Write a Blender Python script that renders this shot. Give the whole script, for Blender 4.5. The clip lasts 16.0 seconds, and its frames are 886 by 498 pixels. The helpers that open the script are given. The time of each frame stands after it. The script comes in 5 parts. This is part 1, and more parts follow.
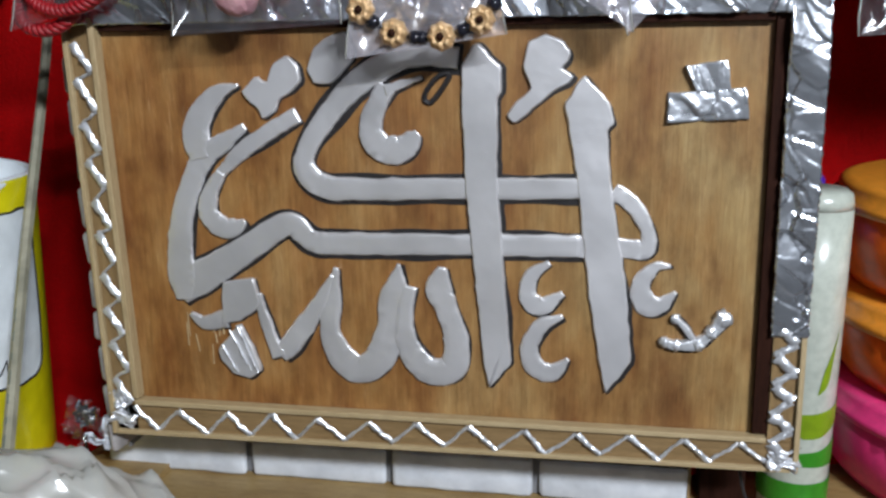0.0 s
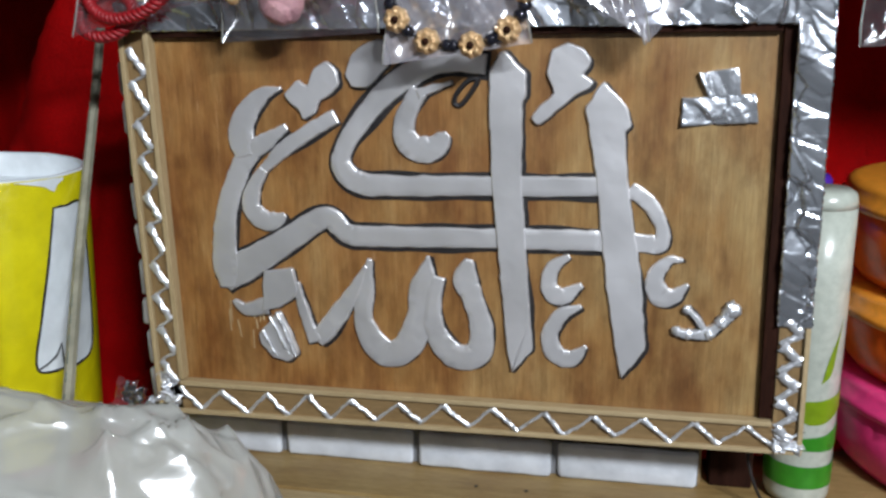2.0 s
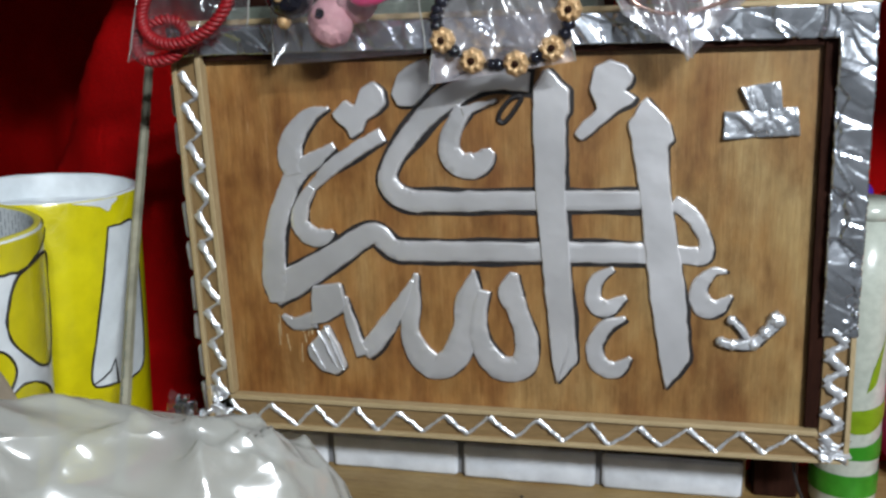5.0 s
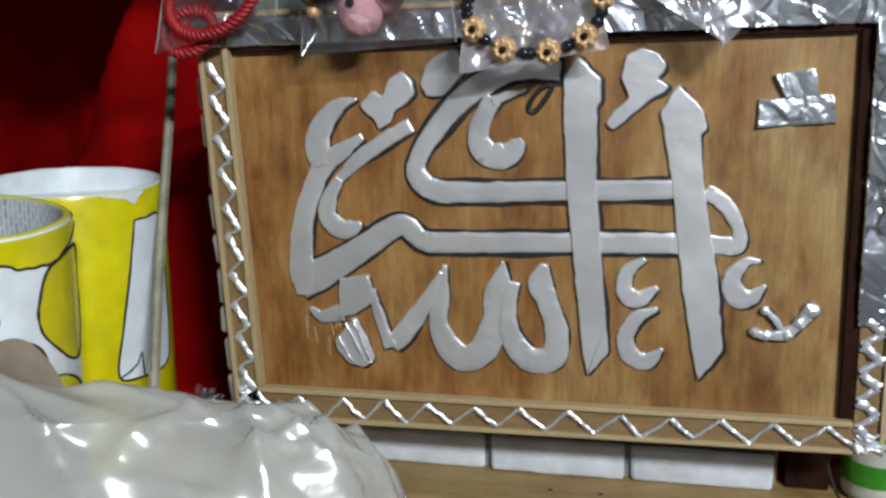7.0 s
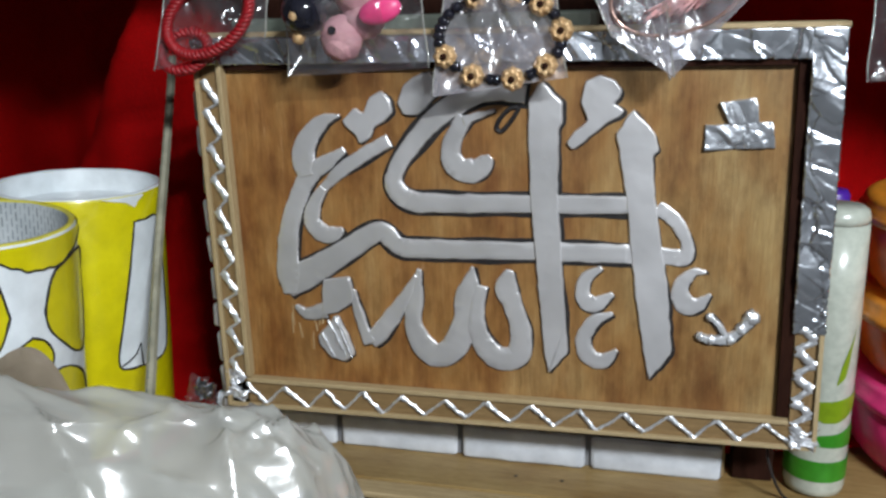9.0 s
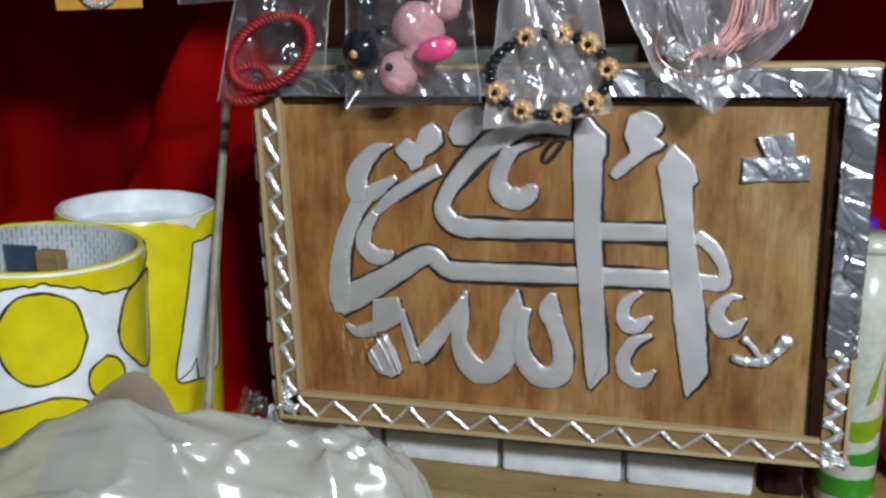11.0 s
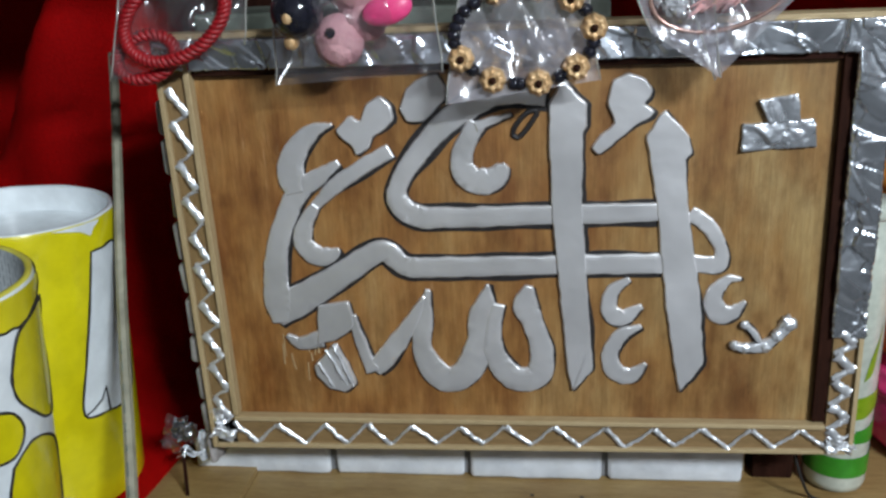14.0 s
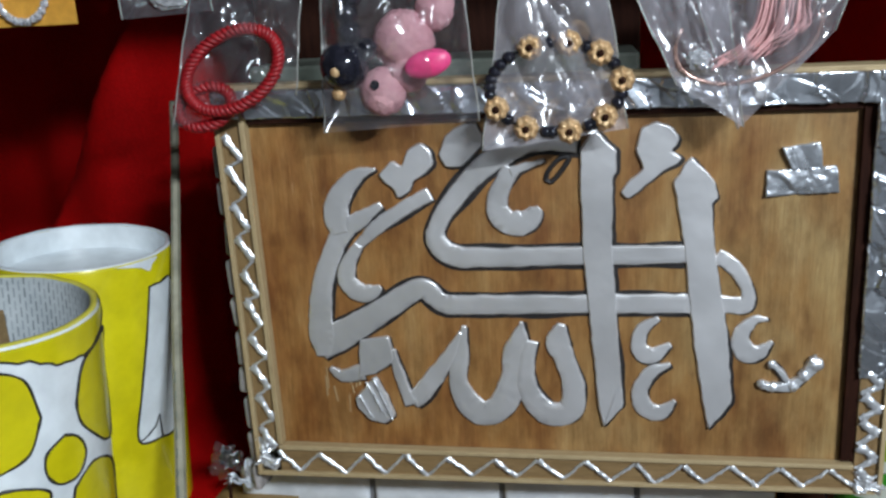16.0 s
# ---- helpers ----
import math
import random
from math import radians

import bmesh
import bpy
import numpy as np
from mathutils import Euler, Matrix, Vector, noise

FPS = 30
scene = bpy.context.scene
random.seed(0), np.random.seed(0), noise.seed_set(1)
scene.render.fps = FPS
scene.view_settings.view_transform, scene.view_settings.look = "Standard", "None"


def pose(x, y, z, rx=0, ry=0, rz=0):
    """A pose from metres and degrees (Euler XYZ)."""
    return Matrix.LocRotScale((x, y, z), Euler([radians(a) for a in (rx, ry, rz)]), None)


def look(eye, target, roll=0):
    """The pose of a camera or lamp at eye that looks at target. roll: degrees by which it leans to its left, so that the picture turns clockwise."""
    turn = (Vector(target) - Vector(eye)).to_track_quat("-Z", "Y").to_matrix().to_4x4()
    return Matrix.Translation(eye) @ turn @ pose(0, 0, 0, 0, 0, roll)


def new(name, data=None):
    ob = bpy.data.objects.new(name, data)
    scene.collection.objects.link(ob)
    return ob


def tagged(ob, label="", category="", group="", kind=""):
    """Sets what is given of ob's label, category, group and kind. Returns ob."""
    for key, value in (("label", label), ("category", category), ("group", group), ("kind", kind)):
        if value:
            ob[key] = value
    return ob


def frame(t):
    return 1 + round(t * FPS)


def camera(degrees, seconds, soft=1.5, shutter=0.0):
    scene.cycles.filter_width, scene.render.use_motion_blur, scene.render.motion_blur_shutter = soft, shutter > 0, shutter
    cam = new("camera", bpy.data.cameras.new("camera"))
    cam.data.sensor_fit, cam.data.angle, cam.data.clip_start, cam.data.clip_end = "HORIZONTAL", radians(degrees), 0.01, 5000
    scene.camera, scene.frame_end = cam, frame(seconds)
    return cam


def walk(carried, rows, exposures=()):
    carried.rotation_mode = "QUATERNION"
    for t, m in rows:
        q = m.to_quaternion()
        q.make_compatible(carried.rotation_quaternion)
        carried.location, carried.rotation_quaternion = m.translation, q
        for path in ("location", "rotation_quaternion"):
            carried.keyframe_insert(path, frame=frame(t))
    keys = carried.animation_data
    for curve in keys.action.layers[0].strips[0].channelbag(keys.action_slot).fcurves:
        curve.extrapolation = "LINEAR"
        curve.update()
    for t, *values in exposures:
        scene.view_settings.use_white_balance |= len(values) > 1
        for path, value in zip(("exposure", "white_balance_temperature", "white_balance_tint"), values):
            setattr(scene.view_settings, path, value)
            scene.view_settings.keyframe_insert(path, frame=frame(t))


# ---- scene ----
cam = camera(55.0, 16.0, soft=2.7)
PATH = [
    (0, (-0.001, 0.008, 0.264), (-0.356, 1.913, -0.233), -1.1),
    (0.5, (0.0, -0.003, 0.266), (-0.376, 1.898, -0.23), -1.0),
    (1, (0.001, -0.011, 0.268), (-0.386, 1.893, -0.203), -0.9),
    (1.5, (0.002, -0.019, 0.27), (-0.391, 1.882, -0.21), -1.0),
    (2, (0.0, -0.023, 0.27), (-0.397, 1.871, -0.234), -0.9),
    (2.5, (-0.002, -0.026, 0.27), (-0.405, 1.862, -0.251), -0.7),
    (3, (-0.004, -0.029, 0.271), (-0.417, 1.862, -0.231), -0.8),
    (3.5, (-0.004, -0.031, 0.275), (-0.426, 1.865, -0.202), -1.3),
    (4, (-0.004, -0.031, 0.276), (-0.429, 1.869, -0.182), -1.5),
    (4.5, (-0.007, -0.034, 0.275), (-0.448, 1.86, -0.195), -1.7),
    (7, (-0.022, -0.035, 0.27), (-0.493, 1.849, -0.21), -2.3),
    (7.5, (-0.031, -0.024, 0.27), (-0.474, 1.856, -0.249), -1.8),
    (8, (-0.029, -0.027, 0.277), (-0.481, 1.848, -0.25), -1.6),
    (8.2, (-0.02, -0.033, 0.282), (-0.473, 1.843, -0.244), -1.7),
    (10.3, (0.013, -0.104, 0.302), (-0.521, 1.755, -0.206), -1.0),
    (10.5, (0.008, -0.105, 0.304), (-0.526, 1.757, -0.196), -1.1),
    (11, (-0.01, -0.093, 0.312), (-0.519, 1.774, -0.196), -1.3),
    (11.5, (-0.031, -0.079, 0.32), (-0.508, 1.795, -0.191), -1.3),
    (12, (-0.047, -0.062, 0.322), (-0.481, 1.808, -0.239), -1.4),
    (12.5, (-0.06, -0.047, 0.315), (-0.409, 1.827, -0.292), -1.6),
    (13, (-0.061, -0.031, 0.315), (-0.321, 1.846, -0.325), -1.6),
    (13.5, (-0.063, -0.022, 0.317), (-0.294, 1.855, -0.334), -2.3),
    (14, (-0.07, -0.02, 0.321), (-0.308, 1.857, -0.327), -2.7),
    (14.5, (-0.072, -0.023, 0.324), (-0.324, 1.855, -0.317), -3.1),
    (15, (-0.071, -0.027, 0.325), (-0.343, 1.862, -0.274), -3.0),
    (15.5, (-0.068, -0.031, 0.325), (-0.365, 1.864, -0.24), -2.7),
    (16, (-0.063, -0.043, 0.327), (-0.401, 1.85, -0.224), -3.0),
]
walk(cam, [(t, look(eye, target, roll)) for t, eye, target, roll in PATH], [(0.0, 0.14, 6350, 10), (3.0, 0.10, 6420, 9), (7.0, 0.07, 6480, 7), (10.5, 0.04, 6500, 8), (13.0, -0.04, 6380, 6), (16.0, -0.03, 6200, 6)])

# ---- light ----
world = bpy.data.worlds.new("world")
scene.world = world
world.use_nodes = True
world.node_tree.nodes["Background"].inputs[0].default_value = (0.9, 0.95, 1.0, 1)
world.node_tree.nodes["Background"].inputs[1].default_value = 0.02

lamp_data = bpy.data.lights.new("tube_light", "AREA")
lamp_data.shape, lamp_data.size, lamp_data.size_y = "RECTANGLE", 0.34, 0.07
lamp_data.energy = 29.0
lamp_data.color = (0.92, 0.98, 1.05)
lamp = new("tube_light", lamp_data)
lamp.matrix_world = look((0.66, -0.74, 0.98), (-0.10, 0.42, 0.15))

# ---- materials ----


def nodes(name):
    m = bpy.data.materials.new(name)
    m.use_nodes = True
    t = m.node_tree
    return m, t, t.nodes["Principled BSDF"]


def coords(t, scale=(1, 1, 1)):
    c = t.nodes.new("ShaderNodeTexCoord")
    g = t.nodes.new("ShaderNodeMapping")
    g.inputs["Scale"].default_value = scale
    t.links.new(c.outputs["Object"], g.inputs["Vector"])
    return g.outputs["Vector"]


def noise_tex(t, vec, scale, detail=4.0, rough=0.55):
    n = t.nodes.new("ShaderNodeTexNoise")
    n.inputs["Scale"].default_value, n.inputs["Detail"].default_value = scale, detail
    n.inputs["Roughness"].default_value = rough
    t.links.new(vec, n.inputs["Vector"])
    return n.outputs["Fac"]


def ramp(t, fac, stops):
    r = t.nodes.new("ShaderNodeValToRGB")
    e = r.color_ramp.elements
    while len(e) < len(stops):
        e.new(0.5)
    for s, (p, c) in zip(e, stops):
        s.position, s.color = p, (*c, 1)
    t.links.new(fac, r.inputs["Fac"])
    return r.outputs["Color"]


def mixed(t, a, b, fac, mode="MIX"):
    m = t.nodes.new("ShaderNodeMix")
    m.data_type, m.blend_type = "RGBA", mode
    if isinstance(fac, float):
        m.inputs["Factor"].default_value = fac
    else:
        t.links.new(fac, m.inputs["Factor"])
    t.links.new(a, m.inputs["A"])
    t.links.new(b, m.inputs["B"])
    return m.outputs["Result"]


def bump(t, bsdf, fac, strength, dist):
    b = t.nodes.new("ShaderNodeBump")
    b.inputs["Strength"].default_value, b.inputs["Distance"].default_value = strength, dist
    t.links.new(fac, b.inputs["Height"])
    t.links.new(b.outputs["Normal"], bsdf.inputs["Normal"])


def painted(name, dark, light, scale=40.0, rough=0.5, bump_d=0.0004, bump_scale=180.0, metal=0.0, spec=0.5, coat=0.0):
    m, t, p = nodes(name)
    v = coords(t)
    big = ramp(t, noise_tex(t, v, scale), [(0.3, dark), (0.7, light)])
    fine = ramp(t, noise_tex(t, v, bump_scale, 3.0), [(0.3, (0.8, 0.8, 0.8)), (0.7, (1, 1, 1))])
    t.links.new(mixed(t, big, fine, 1.0, "MULTIPLY"), p.inputs["Base Color"])
    p.inputs["Roughness"].default_value, p.inputs["Metallic"].default_value = rough, metal
    p.inputs["Specular IOR Level"].default_value = spec
    p.inputs["Coat Weight"].default_value = coat
    p.inputs["Coat Roughness"].default_value = 0.12
    bump(t, p, noise_tex(t, v, bump_scale, 5.0), 0.6, bump_d)
    return m


def wood(name, dark, light, stretch, stain=None, rough=0.6, scale=30.0, spec=0.5):
    """Wood whose grain runs along the axis with the small number in stretch."""
    m, t, p = nodes(name)
    v = coords(t, stretch)
    grain = noise_tex(t, v, scale, 8.0, 0.7)
    col = ramp(t, grain, [(0.3, dark), (0.55, [(a + b) / 2 for a, b in zip(dark, light)]), (0.72, light)])
    fibre = ramp(t, noise_tex(t, v, scale * 7, 3.0), [(0.35, (0.72, 0.70, 0.66)), (0.6, (1, 1, 1))])
    col = mixed(t, col, fibre, 0.8, "MULTIPLY")
    if stain:
        spot = ramp(t, noise_tex(t, coords(t), 11.0, 3.0), [(0.40, (1, 1, 1)), (0.66, stain)])
        col = mixed(t, col, spot, 0.85, "MULTIPLY")
    t.links.new(col, p.inputs["Base Color"])
    p.inputs["Roughness"].default_value = rough
    p.inputs["Specular IOR Level"].default_value = spec
    bump(t, p, grain, 0.5, 0.0004)
    return m


def foil(name, tint, rough, scale, dist, grime=0.8, metal=1.0, coat=0.0):
    m, t, p = nodes(name)
    v = coords(t)
    n = noise_tex(t, v, scale, 3.0, 0.5)
    spots = ramp(t, noise_tex(t, v, scale * 0.35, 4.0), [(0.35, [c * grime for c in tint]), (0.65, tint)])
    t.links.new(spots, p.inputs["Base Color"])
    p.inputs["Metallic"].default_value = metal
    p.inputs["Coat Weight"].default_value, p.inputs["Coat Roughness"].default_value = coat, 0.10
    rr = t.nodes.new("ShaderNodeMapRange")
    rr.inputs["To Min"].default_value, rr.inputs["To Max"].default_value = rough * 0.7, rough * 1.4
    t.links.new(noise_tex(t, v, scale * 0.6, 2.0), rr.inputs["Value"])
    t.links.new(rr.outputs["Result"], p.inputs["Roughness"])
    bump(t, p, n, 0.8, dist)
    return m


def film(name, body, tint, haze, scale, dist, rough=0.08, gloss=1.0, cloudy=0.06, graze=0.5, stretch=(1, 1, 1), fold=1.0):
    """Clear plastic film: light passes straight through, with a gloss on top and a little milkiness."""
    m = bpy.data.materials.new(name)
    m.use_nodes = True
    t = m.node_tree
    t.nodes.remove(t.nodes["Principled BSDF"])
    out = t.nodes["Material Output"]
    v = coords(t)
    w = coords(t, stretch)
    h = noise_tex(t, w, scale, 3.0)
    b = t.nodes.new("ShaderNodeBump")
    b.inputs["Strength"].default_value, b.inputs["Distance"].default_value = 1.0, dist
    fine = t.nodes.new("ShaderNodeMath")
    fine.operation = "MULTIPLY_ADD"
    fine.inputs[1].default_value = 0.035
    t.links.new(noise_tex(t, w, scale * 3.1, 2.0), fine.inputs[0])
    shift, sharp, crease = (t.nodes.new("ShaderNodeMath") for _ in range(3))
    shift.operation, sharp.operation, crease.operation = "SUBTRACT", "ABSOLUTE", "MULTIPLY"
    shift.inputs[1].default_value, crease.inputs[1].default_value = 0.5, -fold
    t.links.new(h, shift.inputs[0])
    t.links.new(shift.outputs[0], sharp.inputs[0])
    t.links.new(sharp.outputs[0], crease.inputs[0])
    t.links.new(crease.outputs[0], fine.inputs[2])
    t.links.new(fine.outputs[0], b.inputs["Height"])
    clear = t.nodes.new("ShaderNodeBsdfTransparent")
    clear.inputs["Color"].default_value = (*tint, 1)
    milk = t.nodes.new("ShaderNodeBsdfDiffuse")
    milk.inputs["Color"].default_value = (*body, 1)
    glow = t.nodes.new("ShaderNodeBsdfTranslucent")
    glow.inputs["Color"].default_value = (*body, 1)
    shine = t.nodes.new("ShaderNodeBsdfGlossy")
    shine.inputs["Roughness"].default_value = rough
    both, a, c = (t.nodes.new("ShaderNodeMixShader") for _ in range(3))
    both.inputs["Fac"].default_value = 0.4
    t.links.new(milk.outputs[0], both.inputs[1])
    t.links.new(glow.outputs[0], both.inputs[2])
    cloud = t.nodes.new("ShaderNodeMapRange")
    cloud.inputs["From Min"].default_value, cloud.inputs["From Max"].default_value = 0.3, 0.7
    cloud.inputs["To Min"].default_value, cloud.inputs["To Max"].default_value = max(0.0, haze - cloudy), min(1.0, haze + cloudy)
    t.links.new(noise_tex(t, v, 14.0, 3.0), cloud.inputs["Value"])
    t.links.new(cloud.outputs["Result"], a.inputs["Fac"])
    t.links.new(clear.outputs[0], a.inputs[1])
    t.links.new(both.outputs[0], a.inputs[2])
    edge = t.nodes.new("ShaderNodeLayerWeight")
    edge.inputs["Blend"].default_value = 0.5
    steep, lift = t.nodes.new("ShaderNodeMath"), t.nodes.new("ShaderNodeMath")
    steep.operation = "POWER"
    steep.inputs[1].default_value = 4.0
    lift.operation, lift.use_clamp = "MULTIPLY_ADD", True
    lift.inputs[1].default_value, lift.inputs[2].default_value = graze * gloss, 0.05 * gloss
    t.links.new(edge.outputs["Facing"], steep.inputs[0])
    t.links.new(steep.outputs[0], lift.inputs[0])
    for n in (shine, edge):
        t.links.new(b.outputs[0], n.inputs["Normal"])
    t.links.new(lift.outputs[0], c.inputs["Fac"])
    t.links.new(a.outputs[0], c.inputs[1])
    t.links.new(shine.outputs[0], c.inputs[2])
    t.links.new(c.outputs[0], out.inputs["Surface"])
    return m


def newsprint(name):
    m, t, p = nodes(name)
    v = coords(t)
    cut = t.nodes.new("ShaderNodeSeparateXYZ")
    t.links.new(v, cut.inputs[0])
    turn = t.nodes.new("ShaderNodeMath")
    turn.operation = "ARCTAN2"
    t.links.new(cut.outputs["Y"], turn.inputs[0])
    t.links.new(cut.outputs["X"], turn.inputs[1])
    flat = t.nodes.new("ShaderNodeCombineXYZ")
    t.links.new(turn.outputs[0], flat.inputs["Y"])
    up = t.nodes.new("ShaderNodeMath")
    up.operation = "MULTIPLY"
    up.inputs[1].default_value = 19.0
    t.links.new(cut.outputs["Z"], up.inputs[0])
    t.links.new(up.outputs[0], flat.inputs["X"])
    br = t.nodes.new("ShaderNodeTexBrick")
    br.inputs["Scale"].default_value = 5.0
    br.inputs["Color1"].default_value = (0.40, 0.43, 0.45, 1)
    br.inputs["Color2"].default_value = (0.19, 0.21, 0.22, 1)
    br.inputs["Mortar"].default_value = (0.52, 0.55, 0.56, 1)
    br.inputs["Mortar Size"].default_value = 0.10
    br.inputs["Brick Width"].default_value, br.inputs["Row Height"].default_value = 0.75, 0.28
    t.links.new(flat.outputs[0], br.inputs["Vector"])
    soft = ramp(t, noise_tex(t, v, 26.0), [(0.3, (0.55, 0.58, 0.6)), (0.7, (0.95, 0.95, 0.95))])
    t.links.new(mixed(t, br.outputs["Color"], soft, 1.0, "MULTIPLY"), p.inputs["Base Color"])
    p.inputs["Roughness"].default_value = 0.8
    return m




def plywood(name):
    """Plywood under a varnish coat: upright grain, reddish blotches, tone set paler and yellower towards +x, pale
    scuffs.
    """
    m, t, p = nodes(name)
    v = coords(t)
    tall = coords(t, (9, 9, 0.7))
    grain = noise_tex(t, tall, 30.0, 8.0, 0.7)
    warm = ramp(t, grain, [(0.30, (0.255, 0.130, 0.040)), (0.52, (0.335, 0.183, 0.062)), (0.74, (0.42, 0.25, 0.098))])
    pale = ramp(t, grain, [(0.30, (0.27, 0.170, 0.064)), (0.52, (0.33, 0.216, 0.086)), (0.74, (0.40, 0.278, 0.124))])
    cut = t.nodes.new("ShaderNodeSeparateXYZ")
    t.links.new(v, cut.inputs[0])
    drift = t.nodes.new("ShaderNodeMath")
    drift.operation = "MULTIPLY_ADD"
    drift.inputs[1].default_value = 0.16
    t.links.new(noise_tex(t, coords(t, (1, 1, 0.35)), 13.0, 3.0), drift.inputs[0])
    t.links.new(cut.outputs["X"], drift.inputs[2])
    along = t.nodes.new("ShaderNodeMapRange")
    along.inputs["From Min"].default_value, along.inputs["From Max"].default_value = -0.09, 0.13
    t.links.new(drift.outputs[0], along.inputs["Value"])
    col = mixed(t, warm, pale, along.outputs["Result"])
    blot = ramp(t, noise_tex(t, coords(t, (1.6, 1, 0.7)), 12.0, 5.0, 0.62), [(0.38, (1.0, 1.0, 1.0)), (0.50, (0.84, 0.70, 0.58)), (0.62, (0.52, 0.33, 0.22))])
    col = mixed(t, col, blot, 0.95, "MULTIPLY")
    smear = ramp(t, noise_tex(t, coords(t, (2.2, 1, 1.0)), 34.0, 6.0, 0.7), [(0.36, (0.70, 0.66, 0.62)), (0.50, (1, 1, 1)), (0.66, (1.22, 1.22, 1.20))])
    col = mixed(t, col, smear, 0.8, "MULTIPLY")
    fibre = ramp(t, noise_tex(t, coords(t, (14, 14, 0.5)), 95.0, 3.0), [(0.36, (0.66, 0.62, 0.56)), (0.55, (1, 1, 1))])
    col = mixed(t, col, fibre, 0.45, "MULTIPLY")
    scuff = ramp(t, noise_tex(t, coords(t, (7, 7, 0.8)), 24.0, 6.0, 0.75), [(0.62, (0, 0, 0)), (0.74, (0.17, 0.13, 0.075))])
    col = mixed(t, col, scuff, 1.0, "ADD")
    t.links.new(col, p.inputs["Base Color"])
    rr = t.nodes.new("ShaderNodeMapRange")
    rr.inputs["To Min"].default_value, rr.inputs["To Max"].default_value = 0.30, 0.62
    t.links.new(noise_tex(t, v, 20.0, 4.0), rr.inputs["Value"])
    t.links.new(rr.outputs["Result"], p.inputs["Roughness"])
    p.inputs["Coat Weight"].default_value, p.inputs["Coat Roughness"].default_value = 0.15, 0.25
    bump(t, p, grain, 0.6, 0.0005)
    return m


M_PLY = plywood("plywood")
M_PINE_X = wood("pine_along", (0.36, 0.26, 0.13), (0.56, 0.43, 0.25), (0.8, 14, 14), rough=0.6)
M_PINE_Z = wood("pine_upright", (0.36, 0.26, 0.13), (0.56, 0.43, 0.25), (14, 14, 0.8), rough=0.6)
M_TAPE_X = wood("brown_strip_along", (0.20, 0.125, 0.055), (0.33, 0.215, 0.10), (0.8, 10, 10), rough=0.35)
M_TAPE_Z = wood("brown_strip_upright", (0.20, 0.125, 0.055), (0.33, 0.215, 0.10), (10, 10, 0.8), rough=0.35)
# Dark wood; on strips, apron and stool its darkness stands in for shade.
M_INNER = wood("dark_wood_and_shade", (0.014, 0.004, 0.002), (0.038, 0.012, 0.006), (10, 10, 1), rough=0.8, spec=0.12)
M_SHELF = wood("shelf_board", (0.29, 0.19, 0.072), (0.45, 0.32, 0.14), (0.9, 8, 8), stain=(0.62, 0.5, 0.36), rough=0.5)
M_BOX = wood("box_board", (0.22, 0.14, 0.06), (0.36, 0.25, 0.12), (0.9, 8, 8), rough=0.6)
M_FOIL = foil("crumpled_foil", (0.80, 0.84, 0.91), 0.22, 90.0, 0.0006, 0.80, 0.92)
M_FOIL_FINE = foil("twisted_foil", (0.88, 0.89, 0.92), 0.34, 260.0, 0.0008, 0.80, 0.66)
M_LETTER = foil("letter_foil", (0.94, 0.92, 0.93), 0.35, 30.0, 0.0018, 0.72, 0.62, 0.5)
M_PLAQUE = foil("patch_foil", (0.84, 0.87, 0.93), 0.27, 110.0, 0.0008, 0.8, 0.85)
M_INK = painted("black_marker", (0.010, 0.009, 0.010), (0.022, 0.018, 0.018), 90, 0.55)
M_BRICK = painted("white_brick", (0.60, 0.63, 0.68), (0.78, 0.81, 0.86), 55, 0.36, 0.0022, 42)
# White brick again, darkened for the shaded column beside the frame.
M_BRICK_SHADED = painted("shaded_brick", (0.24, 0.22, 0.21), (0.48, 0.45, 0.44), 60, 0.5, 0.0008, 80)
M_GROUT = painted("grey_grout", (0.16, 0.16, 0.17), (0.26, 0.26, 0.27), 60, 0.8)
M_YELLOW = painted("yellow_paint", (0.64, 0.55, 0.003), (0.73, 0.65, 0.008), 22, 0.28, 0.0016, 60, coat=0.6)
M_WHITE = painted("white_paint", (0.72, 0.77, 0.80), (0.84, 0.88, 0.90), 30, 0.35, 0.0014, 55, coat=0.35)
M_NEWS = newsprint("newsprint")
M_RED = painted("red_cloth", (0.58, 0.0012, 0.002), (0.72, 0.0018, 0.003), 9, 0.8, 0.0008, 500, spec=0.15)
M_ROLL = painted("paper_stick", (0.20, 0.19, 0.135), (0.34, 0.32, 0.235), 70, 0.6)
M_PRINT = painted("faded_print", (0.07, 0.09, 0.07), (0.14, 0.16, 0.12), 90, 0.6)
M_ORANGE = painted("orange_plastic", (0.93, 0.32, 0.030), (0.96, 0.37, 0.040), 12, 0.32, 0.0001)
M_REDORANGE = painted("red_orange_plastic", (0.94, 0.150, 0.012), (0.96, 0.180, 0.018), 12, 0.3, 0.0001)
M_PINK = painted("magenta_plastic", (0.84, 0.045, 0.20), (0.90, 0.060, 0.26), 12, 0.3, 0.0001)
M_BOTTLE = painted("milky_bottle", (0.46, 0.49, 0.42), (0.55, 0.58, 0.50), 16, 0.25, 0.0001, coat=0.4)
M_GREEN = painted("green_print", (0.03, 0.20, 0.012), (0.045, 0.27, 0.018), 40, 0.3, 0.0001)
M_LIME = painted("lime_print", (0.17, 0.27, 0.008), (0.23, 0.34, 0.012), 40, 0.3, 0.0001)
M_PURPLE = painted("purple_plastic", (0.06, 0.015, 0.28), (0.09, 0.02, 0.36), 30, 0.35, 0.0001)
M_GOLD = painted("gold_bead", (0.58, 0.32, 0.13), (0.88, 0.62, 0.34), 420, 0.38, 0.0008, 700, metal=0.4)
